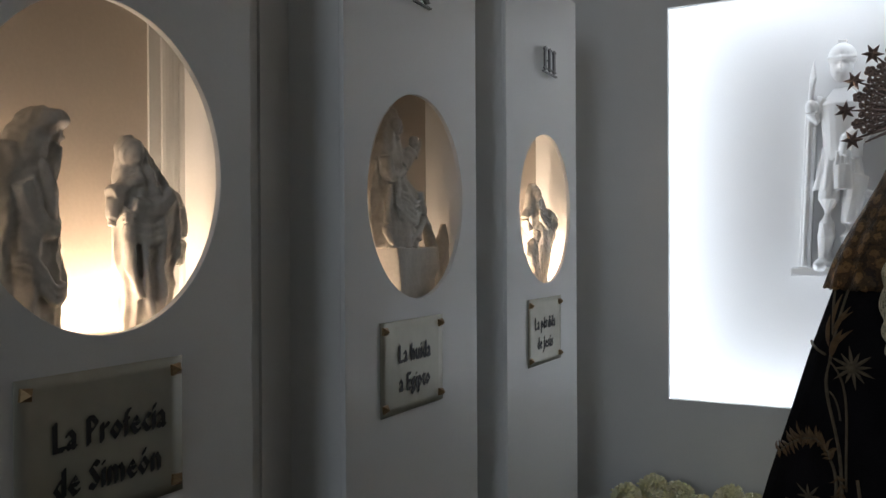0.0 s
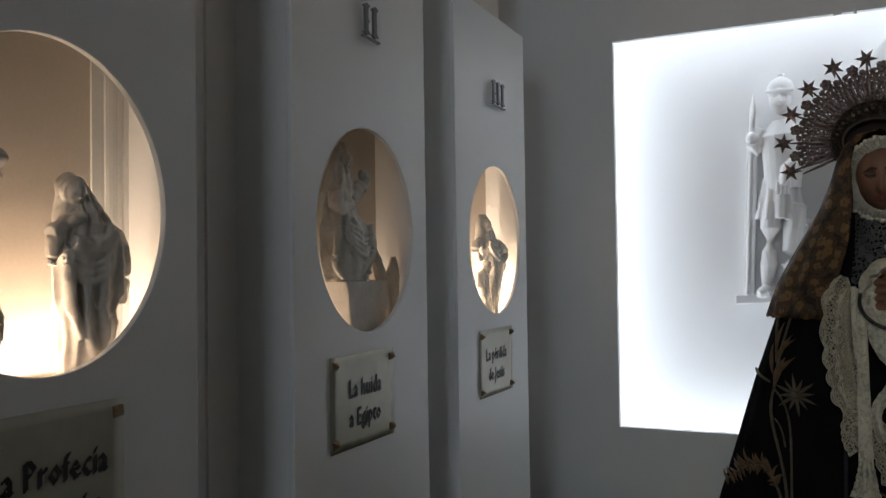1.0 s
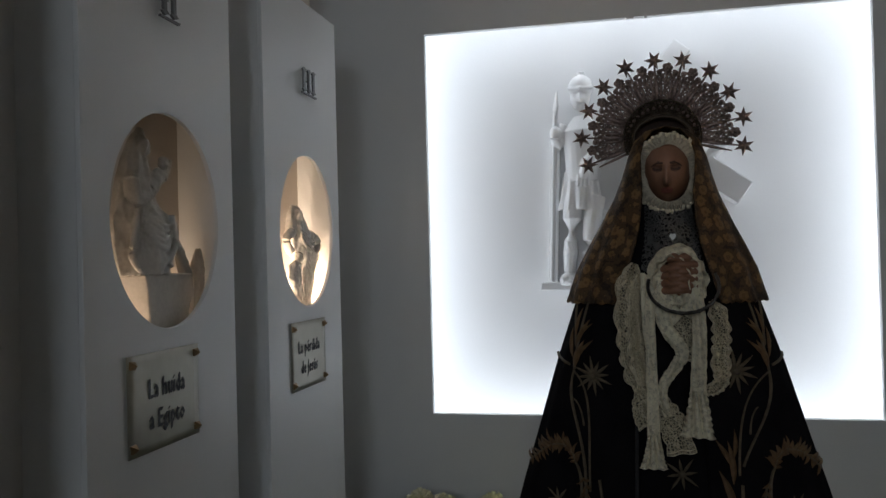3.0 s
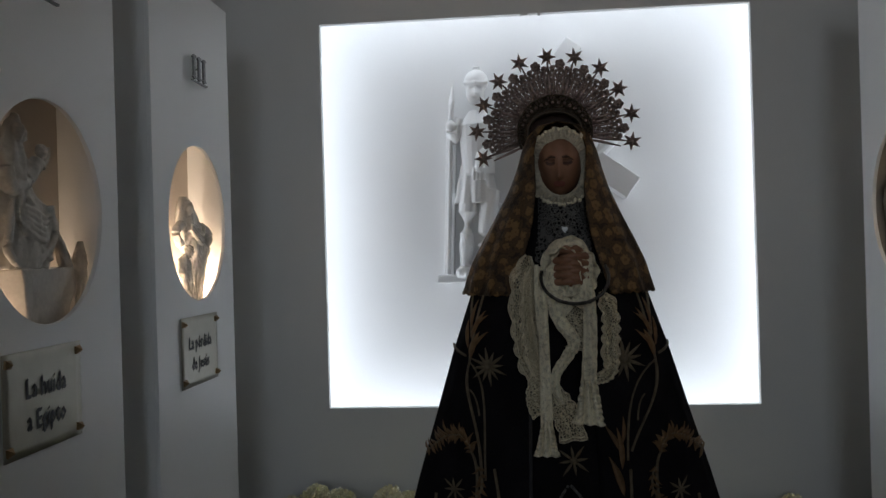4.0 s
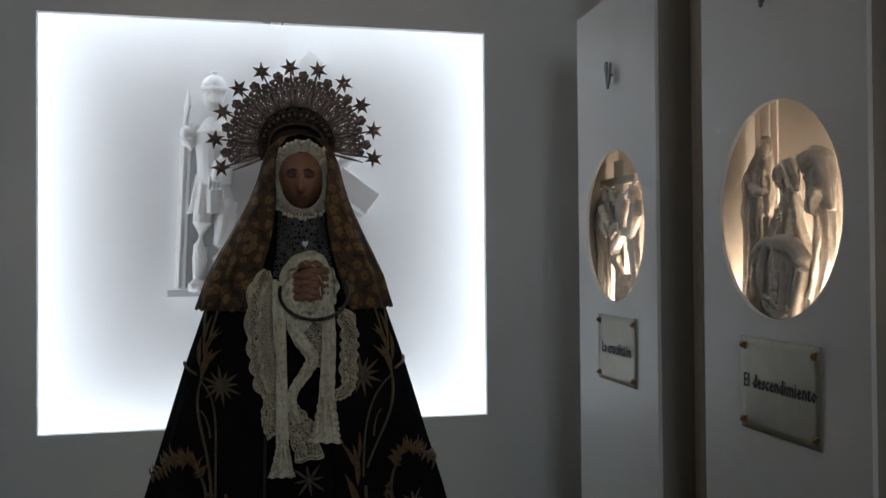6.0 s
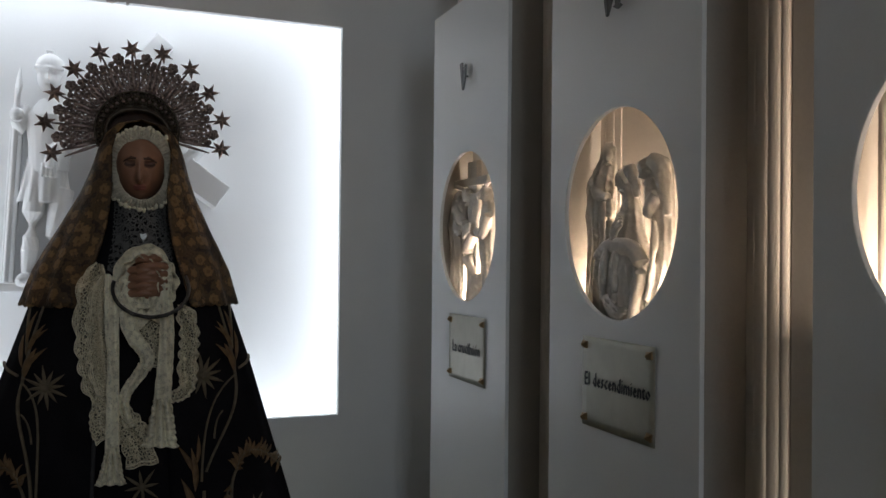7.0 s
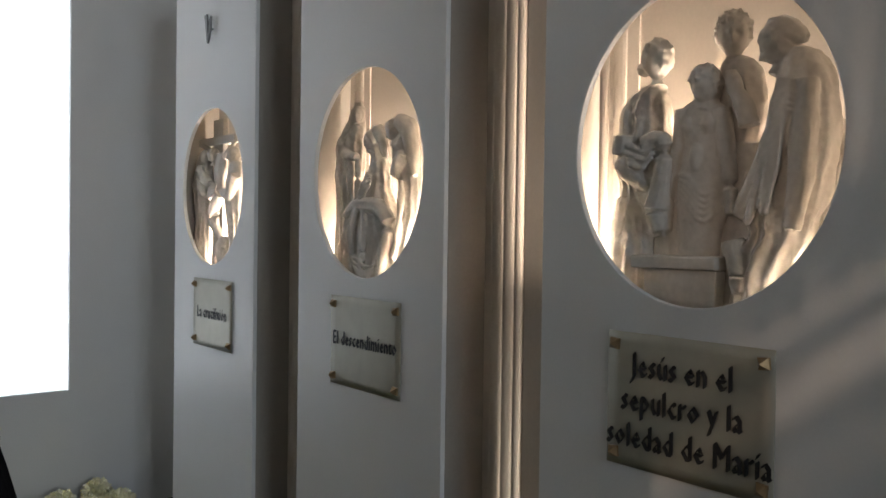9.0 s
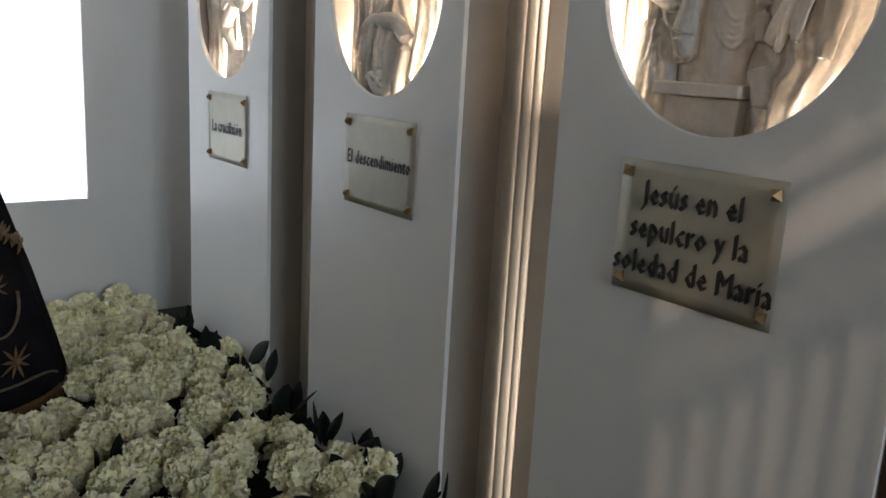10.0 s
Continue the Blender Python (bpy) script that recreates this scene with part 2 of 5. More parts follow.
# unseen church room, assumed to close the space behind the camera
setting(slab("floor", -5.2, 5.2, -5.2, 0.3, -0.1, 0.0, FLOOR), "worn stone floor of the church", "floor")
setting(slab("ceiling", -5.4, 5.4, -5.4, 0.26, 4.6, 4.75, STONE), "plain plaster ceiling of the church", "ceiling")
setting(slab("wall_west", -5.4, -5.2, -5.2, 0.26, 0, 4.6, STONE), "plain plaster wall of the church", "wall")
setting(slab("wall_east", 5.2, 5.4, -5.2, 0.26, 0, 4.6, STONE), "plain plaster wall of the church", "wall")
# opening in the unseen back wall, added to hold the fill light
bm = bmesh.new()
box(bm, -5.2, -0.85, -5.4, -5.2, 0, 4.6)
box(bm, 0.85, 5.2, -5.4, -5.2, 0, 4.6)
box(bm, -0.85, 0.85, -5.4, -5.2, 0, 1.5)
box(bm, -0.85, 0.85, -5.4, -5.2, 3.7, 4.6)
setting(part("wall_south", bm, STONE), "plain plaster wall with an opening added for the fill light", "wall")
bm = bmesh.new()
box(bm, -5.2, -1.0, 0.03, 0.255, 0, 4.6)
box(bm, 1.0, 5.2, 0.03, 0.255, 0, 4.6)
box(bm, -1.0, 1.0, 0.03, 0.255, 2.9, 4.6)
setting(part("wall_arch", bm, STONE), "wall round the opening of the niche", "wall")
bm = bmesh.new()
box(bm, 0.97, 1.0, 0.0, 0.262, 0.42, 2.9)
setting(part("door_jamb", bm, DARKWOOD), "dark stained wooden jamb beside the last panel", "jamb")
# unseen left jamb, run forward to cut off the chapel lamp's light
bm = bmesh.new()
box(bm, -1.0, -0.97, -0.10, 0.262, 0.42, 2.9)
setting(part("door_jamb", bm, DARKWOOD), "unseen dark wooden jamb beside the first panel, cutting off the lamp beam", "jamb")

# ---- the niche ----
setting(slab("niche_platform", -1.3, 1.3, 0.26, BACK, 0.0, 0.40, SOIL), "dark platform under the flowers", "platform")
setting(slab("niche_ceiling", -1.3, 1.3, 0.26, 2.88, 2.9, 3.0, WHITE), "plain white ceiling of the niche", "ceiling")
setting(slab("wall_left", -1.3, -SIDE, 0.262, 2.55, 0.40, 2.9, CREAM), "cream painted side wall behind the cabinets", "wall")
setting(slab("wall_right", SIDE, 1.3, 0.262, 2.55, 0.40, 2.9, CREAM), "cream painted side wall behind the cabinets", "wall")
NX0, NX1, NZ0, NZ1 = -0.770, 0.771, 0.828, 2.240
bm = bmesh.new()
box(bm, -1.3, NX0, BACK, BACK + 0.025, 0.4, 2.9)
box(bm, NX1, 1.3, BACK, BACK + 0.025, 0.4, 2.9)
box(bm, NX0, NX1, BACK, BACK + 0.025, 0.4, NZ0)
box(bm, NX0, NX1, BACK, BACK + 0.025, NZ1, 2.9)
bmesh.ops.remove_doubles(bm, verts=bm.verts, dist=1e-5)
setting(part("wall_north", bm, WHITE), "white painted wall with a square lit opening", "wall")
setting(slab("wall_left", -1.33, -1.3, 2.0, BACK, 0.40, 2.9, WHITE), "white wall behind the cabinets", "wall")
setting(slab("wall_right", 1.3, 1.33, 2.0, BACK, 0.40, 2.9, WHITE), "white wall behind the cabinets", "wall")
LB = 3.11
bm = bmesh.new()
box(bm, -1.12, 1.12, LB, LB + 0.02, 0.48, 2.58)
box(bm, -1.12, -1.10, BACK + 0.025, LB, 0.48, 2.58)
box(bm, 1.10, 1.12, BACK + 0.025, LB, 0.48, 2.58)
box(bm, -1.10, 1.10, BACK + 0.025, LB, 0.48, 0.50)
box(bm, -1.10, 1.10, BACK + 0.025, LB, 2.56, 2.58)
bmesh.ops.remove_doubles(bm, verts=bm.verts, dist=1e-5)
setting(part("light_box", bm, PANEL), "white light box behind the square opening, lit round its edge", "light box")


def pilaster(side, y0, y1, name="pilaster"):
    """A moulded upright between two cabinets."""
    n = y1 - y0
    prof = [(0, 0.0), (0.0, 0.004), (0.04, 0.005)]
    for c, r, h in ((0.085, 0.032, 0.004), (0.165, 0.026, 0.003)):
        prof += [(c - r * math.cos(math.pi * k / 6), 0.005 + h * math.sin(math.pi * k / 6)) for k in range(7)]
    prof += [(0.21, 0.005), (0.22, 0.004), (0.594, 0.004), (0.597, 0.0006), (0.603, 0.0006)]
    for c, r, base, rise, h in () if side < 0 else ((0.620, 0.015, 0.006, 0.006, 0.004), (0.662, 0.024, 0.013, 0.008, 0.004), (0.712, 0.024, 0.022, 0.008, 0.004)):
        prof += [(c - r * math.cos(math.pi * k / 8), base + rise * k / 8 + h * math.sin(math.pi * k / 8)) for k in range(9)]
    prof += [(0.742, 0.032), (1.0, 0.032), (1.0, 0.0)] if side > 0 else [(0.607, 0.006), (1.0, 0.006), (1.0, 0.0)]
    bm = bmesh.new()
    lo = [bm.verts.new((side * (SIDE - d), y0 + n * u, 0.40)) for u, d in prof]
    hi = [bm.verts.new((side * (SIDE - d), y0 + n * u, 2.9)) for u, d in prof]
    for i in range(len(prof) - 1):
        bm.faces.new((lo[i], lo[i + 1], hi[i + 1], hi[i]))
    bm.faces.new(lo[::-1])
    bm.faces.new(hi)
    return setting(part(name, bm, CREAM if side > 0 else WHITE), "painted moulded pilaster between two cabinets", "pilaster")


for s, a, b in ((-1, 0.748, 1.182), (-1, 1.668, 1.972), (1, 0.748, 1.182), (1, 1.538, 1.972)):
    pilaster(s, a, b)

OVAL_A, OVAL_B, OVAL_Z = 0.207, 0.2205, 1.495
SHELF = 1.258


def cabinet(side, y0, y1, yc, label):
    """A tall display cabinet: front board with an oval window, two sides, top and inner shelf."""
    ob = empty("display_cabinet", (side * (W + 0.12), (y0 + y1) / 2, 0.40), label, "display cabinet", "display cabinets")
    inv = Matrix.Translation(-ob.location)
    z0, z1 = 0.40, 2.175
    n = 96
    bm = bmesh.new()
    rings = {}
    for d in (0.0, 0.011):
        inn, out = [], []
        for k in range(n):
            a = 2 * math.pi * k / n
            c, s = math.cos(a), math.sin(a)
            inn.append(bm.verts.new((side * (W + d), yc + OVAL_A * c, OVAL_Z + OVAL_B * s)))
            ty = ((y1 - yc) if c > 0 else (yc - y0)) / max(abs(c), 1e-6)
            tz = ((z1 - OVAL_Z) if s > 0 else (OVAL_Z - z0)) / max(abs(s), 1e-6)
            t = min(ty, tz)
            out.append([yc + t * c, OVAL_Z + t * s])
        for cy, cz in ((y0, z0), (y0, z1), (y1, z0), (y1, z1)):
            q = min(out, key=lambda p: (p[0] - cy) ** 2 + (p[1] - cz) ** 2)
            q[0], q[1] = cy, cz
        rings[d] = (inn, [bm.verts.new((side * (W + d), p[0], p[1])) for p in out])
    for k in range(n):
        j = (k + 1) % n
        for d in (0.0, 0.011):
            bm.faces.new((rings[d][0][k], rings[d][0][j], rings[d][1][j], rings[d][1][k]))
        for w in (0, 1):
            bm.faces.new((rings[0.0][w][k], rings[0.0][w][j], rings[0.011][w][j], rings[0.011][w][k]))
    bmesh.ops.transform(bm, matrix=inv, verts=bm.verts)
    fp = bevel(part("front_panel", bm, BOARD, ob, "white board with an oval window"), 0.0015, 2)

    def board(name, x0, x1, a, b, c, d, material=BOARD):
        bm = bmesh.new()
        box(bm, min(side * x0, side * x1), max(side * x0, side * x1), a, b, c, d)
        bmesh.ops.transform(bm, matrix=inv, verts=bm.verts)
        return part(name, bm, material, ob)

    deep = SIDE - 0.001
    # right-hand sides take the beige with shade in it, left-hand ones plain board
    board("side_panel", W + 0.011, deep, y0, y0 + 0.016, z0, z1, SHADED_SIDE if side > 0 else BOARD)
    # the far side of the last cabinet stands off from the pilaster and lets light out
    board("side_panel", W + 0.011, 1.078 if (side > 0 and y0 < 0.5) else deep, y1 - 0.016, y1, z0, z1, SHADED_SIDE if side > 0 else BOARD)
    board("top_panel", W + 0.011, SIDE - 0.002, y0 + 0.017, y1 - 0.017, z1 - 0.016, z1 - 0.001)
    board("shelf", W + 0.012, SIDE - 0.014, y0 + 0.017, y1 - 0.017, SHELF - 0.016, SHELF, CREAM)
    return ob


CABS = [
    (-1, 0.266, 0.836, 0.560, "white cabinet with the prophecy scene in its oval window"),
    (-1, 1.097, 1.666, 1.384, "white cabinet with the flight scene in its oval window"),
    (-1, 1.853, 2.416, 2.150, "white cabinet with a hooded figure in its oval window"),
    (1, 1.871, 2.420, 2.150, "white cabinet with the crucifixion scene in its oval window"),
    (1, 1.086, 1.634, 1.359, "white cabinet with the descent scene in its oval window"),
    (1, 0.266, 0.830, 0.552, "white cabinet with the entombment scene in its oval window"),
]
for c in CABS:
    cabinet(*c)


# ---- plaques and numerals ----
def letters(text, size, wide=0.74):
    """Letters of the built-in font, made angular and drawn as with a broad slanted nib, in the xy plane."""
    cu = bpy.data.curves.new("letters", "FONT")
    cu.body, cu.size, cu.align_x, cu.align_y = text, size * 1.14, "CENTER", "CENTER"
    cu.offset, cu.extrude, cu.resolution_u, cu.space_character = -0.0008, 0.0003, 1, 1.05
    tmp = bpy.data.objects.new("letters", cu)
    scene.collection.objects.link(tmp)
    bpy.context.view_layer.update()
    one = bpy.data.meshes.new_from_object(tmp.evaluated_get(bpy.context.evaluated_depsgraph_get()))
    bpy.data.objects.remove(tmp)
    bm = bmesh.new()
    nib = 0.0022 * size / 0.046
    for k in range(7):
        q = k / 3 - 1
        n = len(bm.verts)
        bm.from_mesh(one)
        bm.verts.ensure_lookup_table()
        for v in bm.verts[n:]:
            v.co = Vector((v.co.x * wide + nib * q, v.co.y + 0.9 * nib * q, v.co.z + 0.00004 * k))
    for f in bm.faces:
        f.smooth = False
    me = bpy.data.meshes.new("letters")
    bm.to_mesh(me)
    bm.free()
    me.materials.clear()
    me.materials.append(BLACK)
    return me


def stud_mesh():
    bm = bmesh.new()
    r = 0.0078
    a = [bm.verts.new((x * r, y * r, 0)) for x, y in ((-1, -1), (1, -1), (1, 1), (-1, 1))]
    b = [bm.verts.new((x * r, y * r, 0.004)) for x, y in ((-1, -1), (1, -1), (1, 1), (-1, 1))]
    p = bm.verts.new((0, 0, 0.0135))
    for k in range(4):
        j = (k + 1) % 4
        bm.faces.new((a[k], a[j], b[j], b[k]))
        bm.faces.new((b[k], b[j], p))
    bm.faces.new(a[::-1])
    return mesh_of("stud", bm, STUD)


STUD_MESH = stud_mesh()


def plaque(m, w, h, lines, size, label):
    """A thin metal plate on four pyramid studs; local x runs along the writing, y up, z out of the wall."""
    ob = empty("plaque", (0, 0, 0), label, "plaque", "engraved plaques")
    ob.matrix_world = m
    bm = bmesh.new()
    n = 12

    def sheet(z, s):
        return grid(bm, lambda u, v: (w * (u - 0.5), h * (v - 0.5), z + 0.0004 * math.sin(5 * u + s) * math.sin(4 * v)), n, n)

    a, b = sheet(0.0026, 0), sheet(0.0040, 0)
    rim = [(0, i) for i in range(n)] + [(i, n) for i in range(n)] + [(n, n - i) for i in range(n)] + [(n - i, 0) for i in range(n)]
    for k in range(len(rim)):
        i, j = rim[k], rim[(k + 1) % len(rim)]
        bm.faces.new((a[i[0]][i[1]], a[j[0]][j[1]], b[j[0]][j[1]], b[i[0]][i[1]]))
    part("plate", bm, BRASS, ob)
    for sx in (-1, 1):
        for sy in (-1, 1):
            s = new("stud", STUD_MESH)
            s.parent = ob
            s.location = (sx * 0.118, sy * 0.0785, 0.0042)
            s.rotation_euler = (0, 0, 0.1 * sx * sy)
            bm = bmesh.new()
            tube(bm, [(sx * 0.118, sy * 0.0785, 0.0), (sx * 0.118, sy * 0.0785, 0.0045)], 0.003, 8, up=(1, 0, 0))
            part("spacer", bm, STUD, ob)
    for text, x, y in lines:
        t = new("lettering", letters(text, size))
        t.parent = ob
        t.location = (x, y, 0.0056)
        t["label"] = "black lettering"
    return ob


def on_side(side, y, z):
    """A frame on the cabinet fronts: local x along the wall as a reader sees it, y up, z into the niche."""
    if side < 0:
        return Matrix(((0, 0, 1, -W), (1, 0, 0, y), (0, 1, 0, z), (0, 0, 0, 1)))
    return Matrix(((0, 0, -1, W), (-1, 0, 0, y), (0, 1, 0, z), (0, 0, 0, 1)))


PW, PH = 0.264, 0.193
for s, y, lines, size in (
    (-1, 0.556, [("La Profecía", 0.008, 0.017), ("de Simeón", 0.004, -0.041)], 0.046),
    (-1, 1.362, [("La huida", 0.004, 0.024), ("a Egipto", 0.004, -0.036)], 0.046),
    (-1, 2.148, [("La pérdida", -0.004, 0.022), ("de Jesús", -0.004, -0.036)], 0.044),
    (1, 2.149, [("La crucifixión", 0.0, 0.0)], 0.042),
    (1, 1.360, [("El descendimiento", 0.0, 0.004)], 0.037),
    (1, 0.562, [("Jesús en el", -0.006, 0.050), ("sepulcro y la", -0.008, 0.0), ("soledad de María", 0.0, -0.052)], 0.043),
):
    plaque(on_side(s, y - 0.0105 * (y + 0.18), 1.1365), PW, PH, lines, size, "pale metal plaque with black lettering, fixed by four bronze studs")
plaque(Matrix(((1, 0, 0, 0.025), (0, 0, -1, BACK), (0, 1, 0, 2.462), (0, 0, 0, 1))), 0.33, 0.205, [], 0.04, "pale metal plaque above the lit opening on bronze studs")


def numeral(text, side, y, z, tall=0.075):
    """A dark metal numeral that stands off the board: blackletter strokes with pointed feet."""
    ob = empty("numeral", (0, 0, 0), "dark metal blackletter numeral fixed to a white board", "numeral", "numerals over the windows")
    ob.matrix_world = on_side(side, y, z)
    pitch = 0.036
    x = -pitch * (len(text) - 1) / 2

    def stroke(pts):
        bm = bmesh.new()
        lo = [bm.verts.new((a, b, 0.012)) for a, b in pts]
        hi = [bm.verts.new((a, b, 0.018)) for a, b in pts]
        for k in range(len(pts)):
            j = (k + 1) % len(pts)
            bm.faces.new((lo[k], lo[j], hi[j], hi[k]))
        bm.faces.new(lo[::-1])
        bm.faces.new(hi)
        part("stroke", bm, STEEL, ob)

    h = tall / 2
    for ch in text:
        if ch == "I":
            stroke([(x - 0.006, -h + 0.010), (x + 0.006, -h + 0.010), (x + 0.006, h - 0.010), (x - 0.006, h - 0.010)])
            for s in (-1, 1):
                stroke([(x - 0.013, s * (h - 0.0095)), (x, s * (h - 0.002)), (x + 0.015, s * (h - 0.007)), (x + 0.002, s * (h - 0.016))])
        else:
            stroke([(x - 0.022, h), (x - 0.008, h + 0.003), (x + 0.002, -h), (x - 0.004, -h - 0.004)])
            stroke([(x + 0.010, h - 0.014), (x + 0.020, h - 0.006), (x + 0.016, -h * 0.2), (x + 0.004, -h + 0.004)])
        x += pitch
    if "V" not in text:
        stroke([(-pitch * len(text) / 2, -h - 0.004), (pitch * len(text) / 2, -h - 0.006), (pitch * len(text) / 2 + 0.004, -h - 0.001), (-pitch * len(text) / 2, -h)])
    bm = bmesh.new()
    tube(bm, [(0.0, 0.0, 0.0), (0.0, 0.0, 0.0125)], 0.003, 8, up=(1, 0, 0))
    part("pin", bm, STEEL, ob)


numeral("II", -1, 1.372, 1.948)
numeral("III", -1, 2.140, 1.934)
numeral("V", 1, 2.140, 1.936)
numeral("VI", 1, 1.350, 1.948)

# ---- carved figures ----


def smooth_rows(rows, n):
    """Rows of numbers resampled to n + 1 with a Catmull-Rom curve."""
    out = []
    m = len(rows) - 1
    for q in range(n + 1):
        t = q / n * m
        i = min(int(t), m - 1)
        f = t - i
        a, b, c, d = rows[max(i - 1, 0)], rows[i], rows[i + 1], rows[min(i + 2, m)]
        out.append([0.5 * (2 * p1 + (p2 - p0) * f + (2 * p0 - 5 * p1 + 4 * p2 - p3) * f * f + (3 * p1 - p0 - 3 * p2 + p3) * f ** 3) for p0, p1, p2, p3 in zip(a, b, c, d)])
    return out


class Carving:
    """A draped plaster figure, modelled from lofted drapery, limbs and a head, then fused into one mesh.

    Lengths are millimetres: z over the cabinet shelf, y along the wall, x from the middle of the niche."""

    def __init__(self, side, seed):
        self.side, self.seed, self.bm = side, seed, bmesh.new()
        self.rnd = random.Random(seed)
        self.calm = []

    def at(self, x, y, z):
        return Vector((self.side * x, y, SHELF * 1000 + z)) / 1000

    def drape(self, x, rows, folds=9, amp=0.10):
        """A body of level rings (z, y, half width, half depth), pleated more towards its hem."""
        pts = smooth_rows(rows, 56)
        ph = self.rnd.uniform(0, 6)
        top, low = rows[0][0], rows[-1][0]

        def fn(u, v):
            z, y, ry, rx = pts[min(56, round(v * 56))]
            a = 2 * math.pi * u
            down = (top - z) / max(1.0, top - low)
            ridge = 1 - 2 * abs(math.sin(0.5 * (folds * a + ph + 1.6 * math.sin(4 * down + ph))))
            k = 1 + amp * ridge * min(1.0, 0.2 + 1.3 * down)
            return self.at(x + max(2, rx) * k * math.cos(a), y + max(2, ry) * (1 + 0.4 * (k - 1)) * math.sin(a), z)

        grid(self.bm, fn, 84, 56, True, 0, True)

    def limb(self, x, pts, flat=1.0, lift=0.0):
        """A sleeve, arm or heavy fold through (z, y, radius)."""
        q = smooth_rows(pts, 14)
        tube(self.bm, [self.at(x + lift * math.sin(math.pi * i / 14), p[1], p[0]) for i, p in enumerate(q)], [max(1.5, p[2]) / 1000 for p in q], 14, 0, flat)

    def folds(self, x, a, b, sag, n, r=4.5):
        """Hanging folds of cloth slung between a and b (z, y)."""
        for k in range(n):
            s = sag * (0.35 + 0.65 * k / max(1, n - 1))
            drop = 7 * k
            pts = [(a[0] - drop, a[1], r * 0.5), (a[0] - drop - s, 0.7 * a[1] + 0.3 * b[1], r), (b[0] - drop - s, 0.3 * a[1] + 0.7 * b[1], r), (b[0] - drop, b[1], r * 0.5)]
            self.limb(x, pts, 1.0, -5)

    def head(self, x, z, y, r, yaw, pitch=-15, style="hood"):
        """A head that looks along yaw (degrees about z, 0 along +y), bowed by pitch."""
        c = self.at(x, y, z)
        r = r / 1000
        turn = Euler((radians(pitch), 0, radians(yaw))).to_matrix()
        start = len(self.bm.verts)

        def skull(d):
            k = 1.0
            if d.y > 0:
                k += 0.34 * math.exp(-((d.x / 0.14) ** 2) - ((d.z + 0.10) / 0.20) ** 2) * d.y
                k -= 0.17 * math.exp(-(((abs(d.x) - 0.36) / 0.17) ** 2) - ((d.z - 0.14) / 0.11) ** 2)
                k += 0.06 * math.exp(-((d.x / 0.22) ** 2) - ((d.z + 0.46) / 0.06) ** 2)
                k -= 0.05 * math.exp(-((d.x / 0.25) ** 2) - ((d.z + 0.60) / 0.05) ** 2)
                k += 0.10 * math.exp(-((d.x / 0.3) ** 2) - ((d.z + 0.80) / 0.15) ** 2)
            return k

        ball(self.bm, c, (0.72 * r, 0.84 * r, r), 40, 30, 0, turn, skull)
        sd = self.seed
        if style == "hood":
            ball(self.bm, c + turn @ Vector((0, -0.26 * r, 0.05 * r)), (0.98 * r, 1.0 * r, 1.16 * r), 36, 24, 0, turn, lambda d: (1 + 0.05 * math.sin(9 * d.x + sd) * (1 - abs(d.z))) * (0.66 if d.y > 0.45 else 1.0))
        else:
            rough = 0.30 if style == "curls" else 0.14
            ball(self.bm, c + turn @ Vector((0, -0.14 * r, 0.14 * r)), (0.86 * r, 0.96 * r, 1.02 * r), 40, 30, 0, turn, lambda d: (1.0 + rough * noise.noise(d * (6 if style == "curls" else 3.5) + Vector((sd, 0, 0)))) * (0.72 if d.y > 0.34 and d.z < 0.46 else 1.0))
        if style == "beard":
            ball(self.bm, c + turn @ Vector((0, 0.40 * r, -0.85 * r)), (0.48 * r, 0.40 * r, 0.62 * r), 20, 16, 0, turn, lambda d: 1 + 0.25 * noise.noise(d * 6))
        tube(self.bm, [c, c + turn @ Vector((0, -0.15 * r, -0.7 * r)), c + Vector((0, 0, -1.5 * r))], [0.5 * r, 0.48 * r, 0.55 * r], 12)
        self.calm += list(range(start, len(self.bm.verts)))

    def done(self, label, rough=1.0):
        bm = self.bm
        bmesh.ops.recalc_face_normals(bm, faces=bm.faces)
        bm.normal_update()
        bm.verts.ensure_lookup_table()
        still = set(self.calm)
        shift = Vector((self.seed * 1.7, 0, 3))
        for i, v in enumerate(bm.verts):
            if i not in still:
                fold = 0.30 - abs(noise.noise(Vector((v.co.x * 45, v.co.y * 45, v.co.z * 16)) + shift)) + 0.3 * noise.noise(v.co * 110)
                v.co += v.normal * (0.007 * max(-0.5, fold) * rough)
            v.co.x = self.side * min(1.072, max(0.981, abs(v.co.x)))
        low = min(v.co.z for v in bm.verts)
        if low < SHELF + 0.03:
            for v in bm.verts:
                v.co.z = max(v.co.z, SHELF + 0.0005)
        mid = Vector((self.side * 1.025, sum(v.co.y for v in bm.verts) / len(bm.verts), SHELF))
        bmesh.ops.translate(bm, verts=bm.verts, vec=-mid)
        ob = part("statue", bm, PLASTER)
        ob.location = mid
        r = ob.modifiers.new("carve", "REMESH")
        r.mode, r.voxel_size, r.use_smooth_shade = "VOXEL", 0.0019, True
        s = ob.modifiers.new("worn", "SMOOTH")
        s.factor, s.iterations = 0.5, 2
        return tagged(ob, label, "statue")


